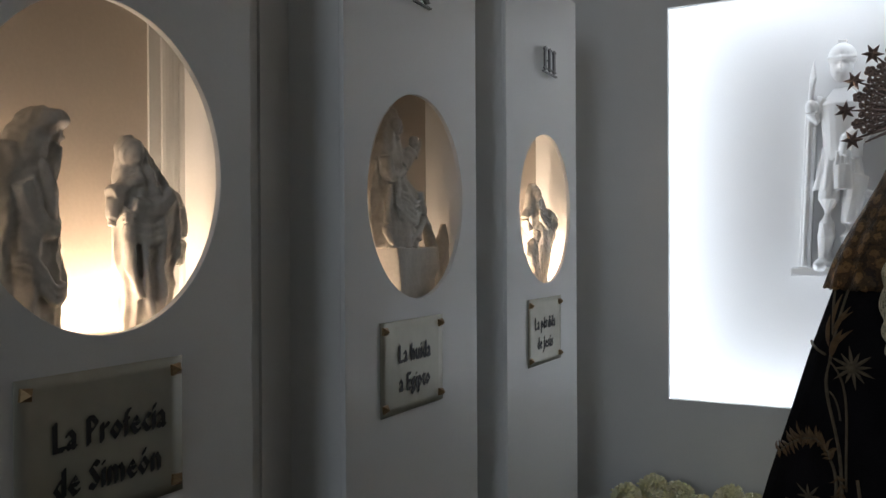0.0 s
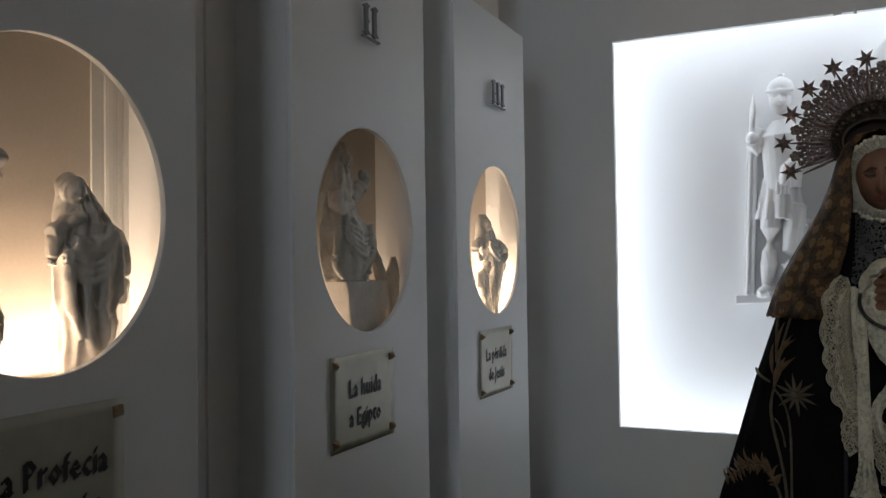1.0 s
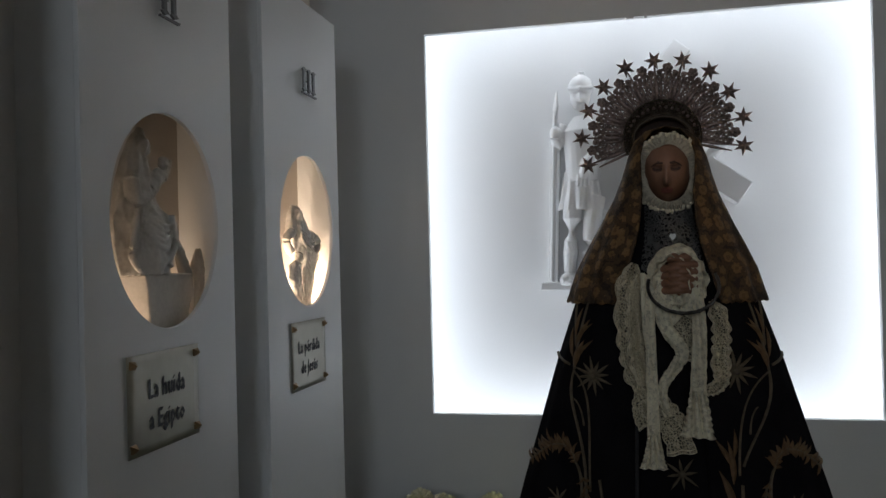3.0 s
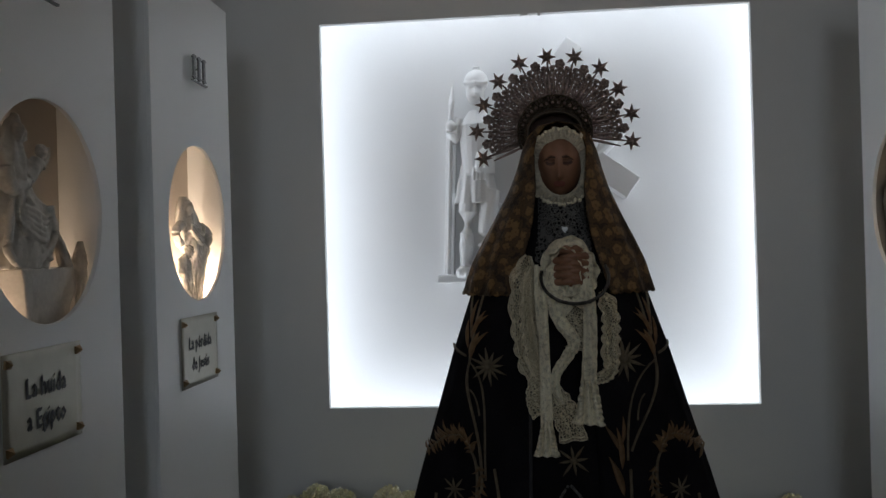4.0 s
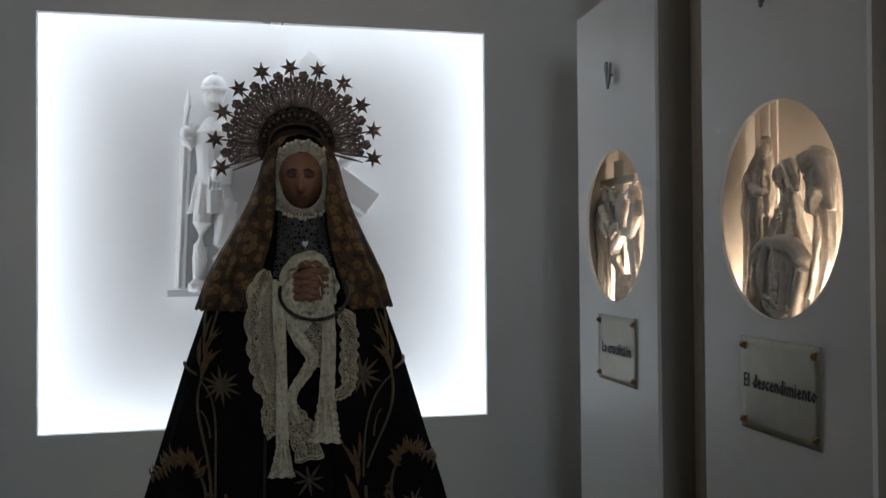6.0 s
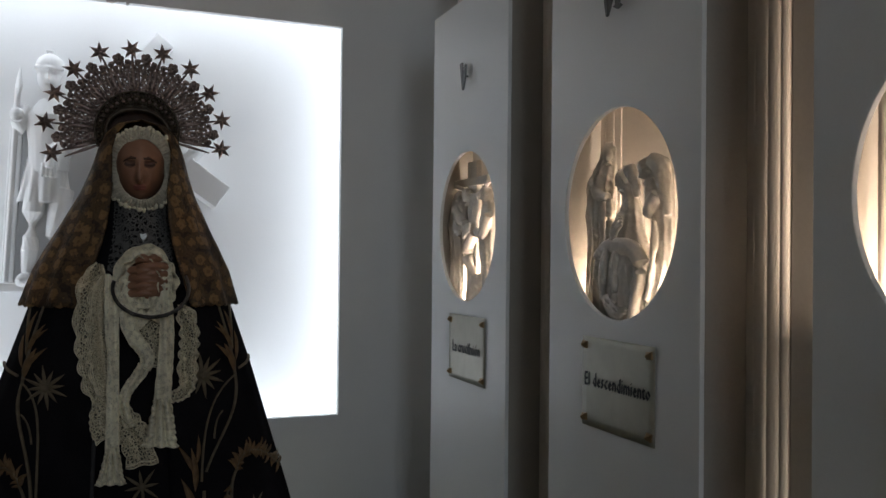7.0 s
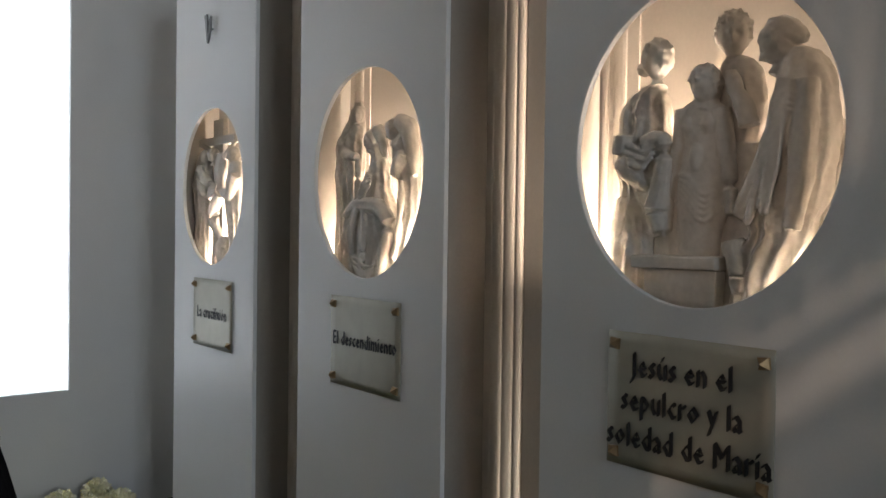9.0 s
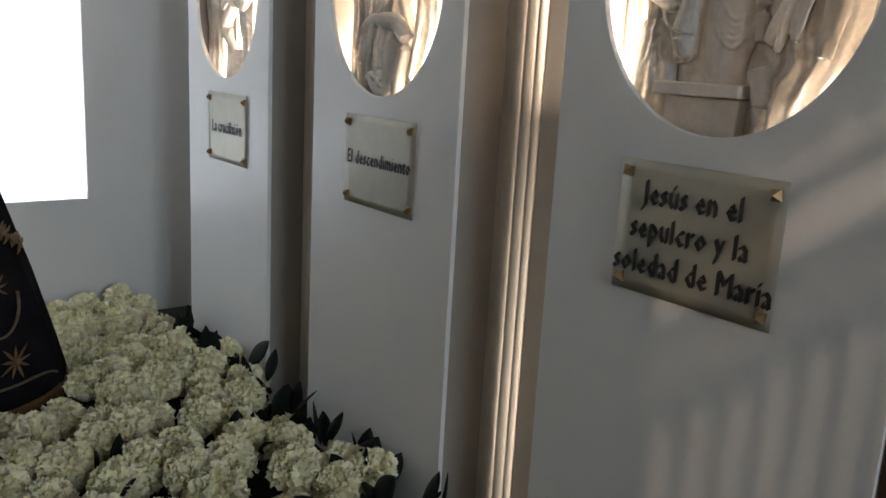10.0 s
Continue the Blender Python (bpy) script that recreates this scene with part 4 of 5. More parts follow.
def face_shape(d):
    k = 1.0
    if d.y < 0:
        f = -d.y
        k += 0.21 * f * math.exp(-((d.x / 0.12) ** 2)) * math.exp(-(((d.z + 0.23) / 0.14) ** 2))
        k += 0.07 * f * math.exp(-((d.x / 0.10) ** 2)) * math.exp(-(((d.z - 0.02) / 0.20) ** 2))
        k -= 0.125 * math.exp(-(((abs(d.x) - 0.36) / 0.17) ** 2) - ((d.z - 0.15) / 0.10) ** 2)
        k += 0.035 * math.exp(-(((abs(d.x) - 0.36) / 0.13) ** 2) - ((d.z - 0.12) / 0.055) ** 2)
        k += 0.030 * math.exp(-(((abs(d.x) - 0.34) / 0.25) ** 2) - ((d.z - 0.28) / 0.07) ** 2)
        k += 0.040 * math.exp(-((d.x / 0.20) ** 2) - ((d.z + 0.46) / 0.04) ** 2)
        k += 0.045 * math.exp(-((d.x / 0.17) ** 2) - ((d.z + 0.55) / 0.045) ** 2)
        k += 0.070 * math.exp(-((d.x / 0.22) ** 2) - ((d.z + 0.80) / 0.12) ** 2)
        k += 0.030 * math.exp(-(((abs(d.x) - 0.42) / 0.2) ** 2) - ((d.z + 0.25) / 0.2) ** 2)
    return k


ball(bm, HEAD, (0.060, 0.072, 0.088), 180, 150, 0, HT, face_shape)
inv = HT.transposed()
for f in bm.faces:
    p = inv @ (f.calc_center_median() - HEAD)
    x, z = p.x / 0.060, p.z / 0.088
    if p.y < -0.02:
        if abs(x) < 0.24 - 0.5 * abs(z + 0.51) and abs(z + 0.51) < 0.085:
            f.material_index = 1
        rise = 0.290 - 0.20 * (abs(x) - 0.35) - 0.26 * abs(abs(x) - 0.36)
        eye = 0.085 + 0.9 * (abs(x) - 0.365) ** 2
        if 0.14 < abs(x) < 0.62 and abs(z - rise) < 0.042 - 0.06 * abs(abs(x) - 0.30):
            f.material_index = 2
        elif 0.17 < abs(x) < 0.57 and abs(z - eye) < 0.034 - 0.10 * (abs(x) - 0.36) ** 2:
            f.material_index = 2
        elif 0.16 < abs(x) < 0.58 and eye < z < eye + 0.13 - 0.9 * (abs(x) - 0.36) ** 2:
            f.material_index = 3
        elif 0.17 < abs(x) < 0.55 and eye - 0.06 < z < eye:
            f.material_index = 3
tube(bm, [(0.056, 2.07, 1.42), (0.056, 2.06, 1.56)], [0.045, 0.036], 16)
FX, FY, FZ = 0.071, 1.832, 1.345
n0 = len(bm.verts)
ball(bm, (FX, FY + 0.022, FZ), (0.026, 0.026, 0.042), 24, 16)
for s in (-1, 1):
    for k in range(4):
        z = FZ + 0.024 - 0.0155 * k
        off = 0.004 * s
        tube(bm, [(FX + s * 0.030, FY + 0.030, z + off - 0.004), (FX + s * 0.024, FY + 0.004, z + off + 0.002), (FX + s * 0.004, FY - 0.010, z + off + 0.003), (FX - s * 0.018, FY - 0.004, z + off)], [0.0085, 0.0088, 0.0082, 0.006], 10)
    tube(bm, [(FX + s * 0.020, FY + 0.02, FZ + 0.038), (FX + s * 0.008, FY - 0.004, FZ + 0.046), (FX - s * 0.004, FY - 0.008, FZ + 0.040)], [0.009, 0.009, 0.006], 10)
for v in list(bm.verts)[n0:]:
    v.co.x, v.co.z = FX + 1.3 * (v.co.x - FX), FZ - 0.003 + 1.10 * (v.co.z - FZ)
tube(bm, [(0.05, 2.10, 0.40), (0.05, 2.10, 1.46)], [0.10, 0.06], 12)
virgin = part("statue", bm, SKIN, None, "", (LIPS, BROW, LID))
tagged(virgin, "painted wooden statue with bowed head and joined fingers", "statue")

# robe
bm = bmesh.new()


def robe(u, v):
    a = 2 * math.pi * u
    z = 0.42 + 1.05 * v
    w = half_width(z) * 0.93 * (1 + 0.02 * math.sin(13 * a) * (1 - v))
    return (XC + w * math.sin(a), YC - DEEP * w * math.cos(a), z)


grid(bm, robe, 72, 30, True, 0, True)
for s in (-1, 1):
    tube(bm, [(XC + s * 0.085, 2.05, 1.42), (XC + s * 0.092, 2.00, 1.35), (XC + s * 0.066 + 0.01, 1.92, 1.33), (FX + s * 0.022, FY + 0.05, FZ - 0.004)], [0.03, 0.030, 0.028, 0.024], 18)
tagged(part("robe", bm, VELVET), "black velvet robe under the mantle of the statue", "robe")

# mantle with its embroidery
mantle = empty("mantle", (XC, YC, 0.42), "black velvet mantle with gold embroidery on the statue", "mantle")
INV = Matrix.Translation((-XC, -YC, -0.42))


def sew(name, bm, material, label="", under=None):
    bmesh.ops.transform(bm, matrix=INV, verts=bm.verts)
    return part(name, bm, material, under or mantle, label)


bm = bmesh.new()


def cloth(u, v):
    gap = 0.20 + 0.05 * v
    a = gap + (2 * math.pi - 2 * gap) * u
    z = 0.425 + 1.03 * v
    edge = min(u, 1 - u)
    w = half_width(z) * (1 + 0.016 * math.sin(17 * a + 2 * v) * (1 - 0.7 * v) + 0.012 * math.sin(5 * a + 1))
    w *= 1 - 0.03 * math.exp(-edge / 0.01)
    return (XC + w * math.sin(a), YC - DEEP * w * math.cos(a), z)


grid(bm, cloth, 140, 44)
body = sew("cloth", bm, VELVET)
body.modifiers.new("thick", "SOLIDIFY").thickness = 0.006


def leaf_on(bm, x, z, ang, long, wide, curl=0.0, out=0.010, scale=1.0):
    """A padded pointed leaf sewn on the mantle, from (x, z) towards ang degrees."""
    def fn(u, v):
        a = radians(ang) + curl * u
        w = 0.72 * wide * math.sin(math.pi * min(1, u ** 0.8)) * (v - 0.5) * 2
        px = x + math.cos(a) * long * u - math.sin(a) * w
        pz = z + math.sin(a) * long * u + math.cos(a) * w
        return front(px, pz, out + 0.004 * (1 - (2 * v - 1) ** 2) * math.sin(math.pi * u), scale)
    grid(bm, fn, 8, 4)


def stem_on(bm, pts, r=0.004, out=0.009, scale=1.0):
    line = bezier(*pts, 16)
    tube(bm, [front(x, z, out, scale) for x, z in line], r, 6, 0, 0.7)


sprig = random.Random(12)


def blossom(x, z, r, n, material, name="blossom"):
    bm = bmesh.new()
    for k in range(n):
        leaf_on(bm, x, z, 360 * k / n + 8, r * (1.0 if k % 2 else 0.8), r * 0.11, 0.0, 0.010)
    ob = sew(name, bm, material)
    bm = bmesh.new()
    ball(bm, front(x, z, 0.014), (r * 0.2, r * 0.12, r * 0.2), 12, 8)
    sew("button", bm, material, "", ob)


for s in (-1, 1):
    m = lambda d: XC + s * d
    # tall flame of leaves on looping stems
    node = (m(0.228), 1.108)
    bm = bmesh.new()
    stem_on(bm, ((m(0.186), 1.285), (m(0.200), 1.24), (m(0.222), 1.17), node))
    stem_on(bm, ((m(0.205), 1.285), (m(0.222), 1.30), (m(0.222), 1.23), (m(0.222), 1.17)), 0.003)
    if s < 0:
        stem_on(bm, (node, (m(0.258), 1.02), (m(0.192), 0.97), (m(0.203), 0.80)))
        stem_on(bm, (node, (m(0.178), 1.06), (m(0.196), 0.98), (m(0.192), 0.83)), 0.003)
        stem_on(bm, ((m(0.228), 1.04), (m(0.215), 1.03), (m(0.208), 1.01), (m(0.205), 0.98)), 0.0025)
    else:
        stem_on(bm, (node, (m(0.242), 1.02), (m(0.185), 0.98), (m(0.155), 0.90)))
        stem_on(bm, (node, (m(0.160), 1.07), (m(0.148), 0.99), (m(0.145), 0.88)), 0.003)
        stem_on(bm, ((m(0.195), 1.03), (m(0.182), 1.02), (m(0.176), 1.00), (m(0.174), 0.97)), 0.0025)
    stem_on(bm, ((m(0.150), 0.52), (m(0.138), 0.62), (m(0.150), 0.72), (m(0.17 if s < 0 else 0.15), 0.86)))
    sew("stem", bm, PALEGOLD, "dull gold thread stem")
    for x, z, a, l, w in ((0.226, 1.115, 96, 0.075, 0.015), (0.224, 1.135, 118, 0.070, 0.009), (0.230, 1.14, 78, 0.075, 0.009), (0.222, 1.165, 104, 0.085, 0.010), (0.216, 1.19, 122, 0.055, 0.007), (0.222, 1.19, 92, 0.080, 0.007)):
        bm = bmesh.new()
        leaf_on(bm, m(x), z, a if s > 0 else 180 - a, l, 0.75 * w, 0.25 * s)
        sew("leaf", bm, GOLD)
    if s > 0:
        for x, z, a, l, w in ((0.132, 0.80, 98, 0.10, 0.012), (0.130, 0.86, 84, 0.10, 0.010), (0.128, 0.90, 108, 0.075, 0.008), (0.134, 0.92, 76, 0.065, 0.007)):
            bm = bmesh.new()
            leaf_on(bm, m(x), z, a, l, w, 0.2)
            sew("leaf", bm, GOLD)
    blossom(m(0.180 if s < 0 else 0.148), 1.100 if s < 0 else 1.116, 0.050 if s < 0 else 0.056, 12, PALEGOLD)
    # feathered acanthus near the hem and above the lower stems
    for line, n, l, w in ((((0.225, 0.890), (0.236, 0.945), (0.285, 0.945), (0.350, 0.862)), 18, 0.036, 0.0075), (((0.21, 0.86), (0.19, 0.83), (0.20, 0.79), (0.23, 0.78)), 6, 0.032, 0.006)):
        pts = bezier(*line, n)
        for q in range(n):
            (xa, za), (xb, zb) = pts[q], pts[q + 1]
            a = math.degrees(math.atan2(zb - za, xb - xa))
            for side, turn in ((1, 17), (-1, -15)):
                aa = a + turn
                bm = bmesh.new()
                aa += sprig.uniform(-15, 15)
                k = (1.0 - 0.45 * abs(q / n - 0.4)) * sprig.uniform(0.55, 1.25)
                leaf_on(bm, m(xa), za, aa if s > 0 else 180 - aa, l * k * (1 if side > 0 else 0.7), w * sprig.uniform(0.6, 1.2), sprig.uniform(0.2, 1.0) * side * s)
                sew("leaf", bm, GOLD)
        bm = bmesh.new()
        stem_on(bm, tuple((m(x), z) for x, z in line), 0.003, 0.010)
        sew("stem", bm, PALEGOLD, "dull gold thread stem")
    bm = bmesh.new()
    stem_on(bm, ((m(0.225), 0.89), (m(0.205), 0.86), (m(0.210), 0.78), (m(0.235), 0.72)), 0.004)
    stem_on(bm, ((m(0.225), 0.72), (m(0.27), 0.66), (m(0.33), 0.70), (m(0.32), 0.78)), 0.004)
    stem_on(bm, ((m(0.20), 0.60), (m(0.26), 0.56), (m(0.36), 0.60), (m(0.40), 0.56)), 0.005)
    sew("stem", bm, PALEGOLD, "dull gold thread stem")
    blossom(m(0.27), 0.80, 0.035, 8, PALEGOLD)
    blossom(m(0.30), 0.63, 0.045, 9, GOLD)
    # cord that ties the mantle at the side
    bm = bmesh.new()
    tube(bm, [front(m(0.238), 1.122, 0.010), front(m(0.255), 1.130, 0.012), front(m(0.268), 1.138, 0.010), front(m(0.278), 1.143, 0.006)], 0.0035, 8)
    sew("cord", bm, PALEGOLD, "pale twisted cord")
# grey flower low on the robe front
blossom(0.064, 0.885, 0.045, 8, PALEGOLD, "grey_blossom")
bm = bmesh.new()
stem_on(bm, ((0.02, 0.70), (0.0, 0.78), (0.03, 0.80), (0.05, 0.83)), 0.005)
stem_on(bm, ((0.09, 0.70), (0.11, 0.78), (0.08, 0.80), (0.055, 0.83)), 0.005)
sew("stem", bm, BIB)
# seam lines beside the front opening
for x in (-0.045,):
    bm = bmesh.new()
    tube(bm, [front(x + 0.25 * (XC - x) * (z - 0.5), z, 0.008) for z in np.linspace(0.46, 1.25, 24)], 0.0045, 6, 0, 0.5)
    sew("braid", bm, mat("dull_braid", (0.03, 0.03, 0.032), 0.8, 0, 300, 0.4, 0.5, 40), "dull grey braid")
# gold band round the hem
bm = bmesh.new()
grid(bm, lambda u, v: Vector((XC, YC, 0)) + Vector((half_width(0.47 + 0.06 * v) * 1.02 * math.sin(0.3 + 5.68 * u), -DEEP * half_width(0.47 + 0.06 * v) * 1.025 * math.cos(0.3 + 5.68 * u), 0.47 + 0.06 * v)), 120, 3)
hem = sew("hem_band", bm, GOLD, "gold braid along the hem")
hem.modifiers.new("thick", "SOLIDIFY").thickness = 0.005

# mantilla over head and shoulders
MZ = [1.282, 1.36, 1.42, 1.47, 1.55, 1.60, 1.65, 1.690, 1.718, 1.732]
MW = [0.250, 0.226, 0.198, 0.172, 0.132, 0.113, 0.099, 0.083, 0.056, 0.004]
MO = [0.122, 0.096, 0.078, 0.068, 0.062, 0.066, 0.068, 0.058, 0.034, 0.0]
bm = bmesh.new()


def veil(u, v):
    z = 1.282 + 0.450 * (1 - (1 - v) ** 1.5)
    w, o = float(np.interp(z, MZ, MW)), float(np.interp(z, MZ, MO))
    gap = math.asin(min(0.95, o / max(w, 1e-4)))
    a = gap + (2 * math.pi - 2 * gap) * u
    low = max(0.0, 1 - (z - 1.282) / 0.3)
    w *= 1 + 0.030 * math.sin(15 * a + 5 * v) * low
    yc = float(np.interp(z, [1.28, 1.5, 1.6, 1.72], [2.10, 2.075, 2.06, 2.06]))
    d = float(np.interp(z, [1.28, 1.5, 1.6], [0.74, 0.80, 0.88]))
    hem = 0.006 * abs(math.sin(30 * a)) * max(0, 1 - v * 12)
    return (XC + 0.012 * min(1, 1.6 * v) + w * math.sin(a), yc - d * w * math.cos(a), z - hem)


grid(bm, veil, 160, 50)
ob = tagged(part("mantilla", bm, MANTILLA), "gold floral lace mantilla over the head of the statue", "mantilla")
ob.modifiers.new("thick", "SOLIDIFY").thickness = 0.004

# dark sheet beside the neck, standing in for shade inside the mantilla
bm = bmesh.new()


def under(u, v):
    z = 1.30 + 0.36 * v
    w = float(np.interp(z, MZ, MW)) * 0.95
    a = math.pi * (-0.42 + 0.84 * u)
    return (XC + w * math.sin(a) * 0.92, 2.085 - 0.52 * w * math.cos(a) + 0.02 * v, z)


grid(bm, under, 40, 16)
ob = tagged(part("shade_sheet", bm, VELVET), "dark sheet standing in for shade under the gold mantilla", "veil")
ob.modifiers.new("thick", "SOLIDIFY").thickness = 0.003

# wimple: pleated white frill round the face
bm = bmesh.new()


def frill(u, v):
    a = 2 * math.pi * u
    c, s = math.cos(a), math.sin(a)
    grow = (0.024 + 0.0016 * math.sin(23 * a) + 0.0012 * math.sin(41 * a + 1)) * v
    x = 0.060 + (0.0525 + 1.45 * grow) * c
    z = 1.602 + (0.0720 + grow * (1.15 if s > 0 else 0.95)) * s
    ruff = 0.0028 * math.sin(62 * a + 2 * math.sin(5 * a)) * v + 0.003 * math.sin(17 * a + 1) * v
    y = 1.976 + 0.040 * c * c + 0.004 * s * s + 0.016 * v * v + ruff - (0.010 if s < 0 else 0.0) * -s
    return (x, y, z + 0.003 * math.sin(27 * a) * v)


grid(bm, frill, 400, 8, True)
wim = empty("wimple", (0.06, 2.0, 1.60), "white pleated lace wimple framing the face of the statue", "wimple")
bmesh.ops.translate(bm, verts=bm.verts, vec=-wim.location)
ob = part("frill", bm, LINEN, wim)
ob.modifiers.new("thick", "SOLIDIFY").thickness = 0.0025
bm = bmesh.new()
ball(bm, HEAD + Vector((0, 0.012, 0.004)) - wim.location, (0.066, 0.074, 0.090), 40, 30, 0, HT, lambda d: 1.0 if d.y > -0.45 or d.z > 0.80 else 0.80)
part("cap", bm, LINEN, wim, "white cloth cap under the mantilla")
bm = bmesh.new()
for k in range(54):
    p = Vector(frill(k / 54, 1.0)) - wim.location
    ball(bm, p, (0.0062 + 0.0014 * math.sin(k * 2.1), 0.005, 0.0058 + 0.0014 * math.cos(k * 1.7)), 10, 7, 0, None, lambda d: 1 + 0.35 * noise.noise(d * 3 + p * 200))
part("scalloped_edge", bm, THREAD, wim, "scalloped lace edge")

# lace bib with its pendant
bm = bmesh.new()


def bibf(u, v):
    z = 1.33 + 0.20 * v
    w = 0.126 - 0.036 * v
    return (0.058 + w * (2 * u - 1), 1.945 + 0.045 * v + 0.10 * (2 * u - 1) ** 2 + 0.004 * math.sin(19 * u + 5 * v), z)


grid(bm, bibf, 30, 20)
bib = tagged(part("lace_bib", bm, BIB), "silver grey lace bib on the breast of the statue", "bib")
bib.modifiers.new("thick", "SOLIDIFY").thickness = 0.003
bm = bmesh.new()
pts = []
for k in range(28):
    t = 2 * math.pi * k / 28
    pts.append((16 * math.sin(t) ** 3 * 0.00065, (0.75) * (13 * math.cos(t) - 5 * math.cos(2 * t) - 2 * math.cos(3 * t) - math.cos(4 * t)) * 0.0011))
lo = [bm.verts.new((0.064 + x, 1.962, 1.442 + z)) for x, z in pts]
hi = [bm.verts.new((0.064 + 0.8 * x, 1.955, 1.442 + 0.8 * z)) for x, z in pts]
for k in range(28):
    bm.faces.new((lo[k], lo[(k + 1) % 28], hi[(k + 1) % 28], hi[k]))
bm.faces.new(hi)
tagged(part("heart_brooch", bm, mat("polished_silver", (0.26, 0.26, 0.25), 0.4, 0.8, 200, 0.1, 0.05, 20)), "small silver heart brooch on the lace bib", "brooch")

# lace cuffs and kerchief
ker = empty("lace_kerchief", (FX, FY, FZ), "ivory lace kerchief and cuffs hanging from the joined fingers", "kerchief")
KINV = Matrix.Translation((-FX, -FY, -FZ))


def hang(name, bm, material=LACE, label=""):
    bmesh.ops.transform(bm, matrix=KINV, verts=bm.verts)
    ob = part(name, bm, material, ker, label)
    ob.modifiers.new("thick", "SOLIDIFY").thickness = 0.0016
    return ob


def ruffle(name, line, w0, w1, y0, amp=0.010, waves=2.0, scal=0.0, flare=0.0, seed=0.0, material=LACE, y1=None, edge=0.004):
    """A hanging strip along a curve of (x, z), with folds across it and scalloped edges."""
    bm = bmesh.new()
    pts = bezier(*line, 48)

    def fn(u, v):
        i = min(int(v * 48), 47)
        x, z = pts[i][0] + (pts[i + 1][0] - pts[i][0]) * (v * 48 - i), pts[i][1] + (pts[i + 1][1] - pts[i][1]) * (v * 48 - i)
        dx, dz = pts[i + 1][0] - pts[i][0], pts[i + 1][1] - pts[i][1]
        n = math.hypot(dx, dz)
        w = w0 + (w1 - w0) * v + flare * max(0, v - 0.82) / 0.18
        k = 2 * u - 1
        if name == "frill":
            w *= min(1.0, 0.25 + 6 * v) * min(1.0, 0.45 + 6 * (1 - v))
        w *= 1 + scal * (abs(math.sin(math.pi * 6 * v + seed + 0.8 * math.sin(8 * v + seed))) - 0.5) * abs(k) ** 3
        y = (y0 if y1 is None else y0 + (y1 - y0) * v) - amp * math.cos(2 * math.pi * waves * u + seed + 3 * v) - edge * math.sin(2 * math.pi * 9 * v + seed + 2 * k) * k * k
        return (x - dz / n * w * k * -1, y, z + dx / n * w * k * -1)

    grid(bm, fn, 24, 96)
    ob = hang(name, bm, material)
    bm = bmesh.new()
    for u in ((0.0, 0.06, 0.13, 0.87, 0.94, 1.0) if name == "frill" else (0.0, 1.0)):
        tube(bm, [fn(u, q / 90) for q in range(91)], 0.0012, 4)
    for v in (0.97, 1.0):
        tube(bm, [fn(q / 24, v) for q in range(25)], 0.0011, 4)
    bmesh.ops.transform(bm, matrix=KINV, verts=bm.verts)
    part("edging", bm, THREAD, ob, "raised ivory thread edging")
    return ob


def K(px, pz):
    return (FX + px * 0.001, FZ + pz * 0.001)


# flaring cuffs
for s in (-1, 1):
    bm = bmesh.new()

    def cuff(u, v):
        a = 2 * math.pi * u
        r = 0.026 + 0.020 * v + 0.003 * math.sin(9 * a + s) * v
        x = FX + s * 0.016 + r * math.cos(a) * (0.86 if s * math.cos(a) < 0 else 1.05)
        z = FZ + 0.004 + 1.28 * r * math.sin(a) - 0.012 * v
        return (x, FY + 0.034 - 0.040 * v + 0.006 * math.sin(11 * a) * v + 0.006 * s, z)

    grid(bm, cuff, 110, 10, True)
    hang("cuff", bm, TULLE, "flared lace cuff")
ruffle("collar", (K(8, 66), K(-78, 60), K(-72, -34), K(-6, -98)), 0.012, 0.020, 1.842, 0.006, 0.7, 0.22, 0, 0.5, TULLE, 1.826, 0.003)
ruffle("collar", (K(4, 68), K(48, 52), K(46, -26), K(10, -88)), 0.010, 0.016, 1.842, 0.006, 0.7, 0.22, 0, 1.5, TULLE, 1.828, 0.003)
ruffle("frill", (K(-100, 34), K(-138, -60), K(-120, -170), K(-92, -268)), 0.027, 0.026, 1.872, 0.009, 1.2, 0.34, 0, 0.3, LACE, 1.838, 0.006)
ruffle("frill", (K(-90, 6), K(-108, -90), K(-100, -170), K(-84, -250)), 0.022, 0.022, 1.862, 0.007, 1.4, 0.36, 0, 1.4, LACE, 1.830, 0.006)
ruffle("ribbon", (K(-67, 8), K(-71, -125), K(-69, -254), K(-69, -362)), 0.0085, 0.0135, 1.836, 0.004, 1.0, 0.05, 0.0, 0.0, TULLE, 1.768, 0.002)
ruffle("tassel_end", (K(-69, -352), K(-69, -378), K(-70, -402), K(-71, -426)), 0.012, 0.026, 1.768, 0.006, 3.0, 0.10, 0.004, 0.0, TULLE, 1.755, 0.003)
ruffle("ribbon", (K(-82, 12), K(-85, -50), K(-83, -100), K(-79, -142)), 0.0045, 0.0045, 1.838, 0.001, 1.0, 0.3, 0.0, 0.0, TULLE, 1.815, 0.001)
ruffle("ribbon", (K(-41, -62), K(-48, -145), K(20, -148), K(-6, -192)), 0.016, 0.013, 1.818, 0.006, 1.0, 0.10, 0.0, 0.6, TULLE, 1.806, 0.003)
ruffle("ribbon", (K(-6, -184), K(-22, -230), K(-70, -236), K(-34, -314)), 0.013, 0.009, 1.804, 0.006, 1.0, 0.12, 0.0, 1.6, TULLE, 1.794, 0.003)
ruffle("ribbon", (K(34, -24), K(46, -110), K(36, -180), K(30, -268)), 0.013, 0.017, 1.832, 0.006, 1.2, 0.06, 0.0, 0.8, TULLE, 1.778, 0.003)
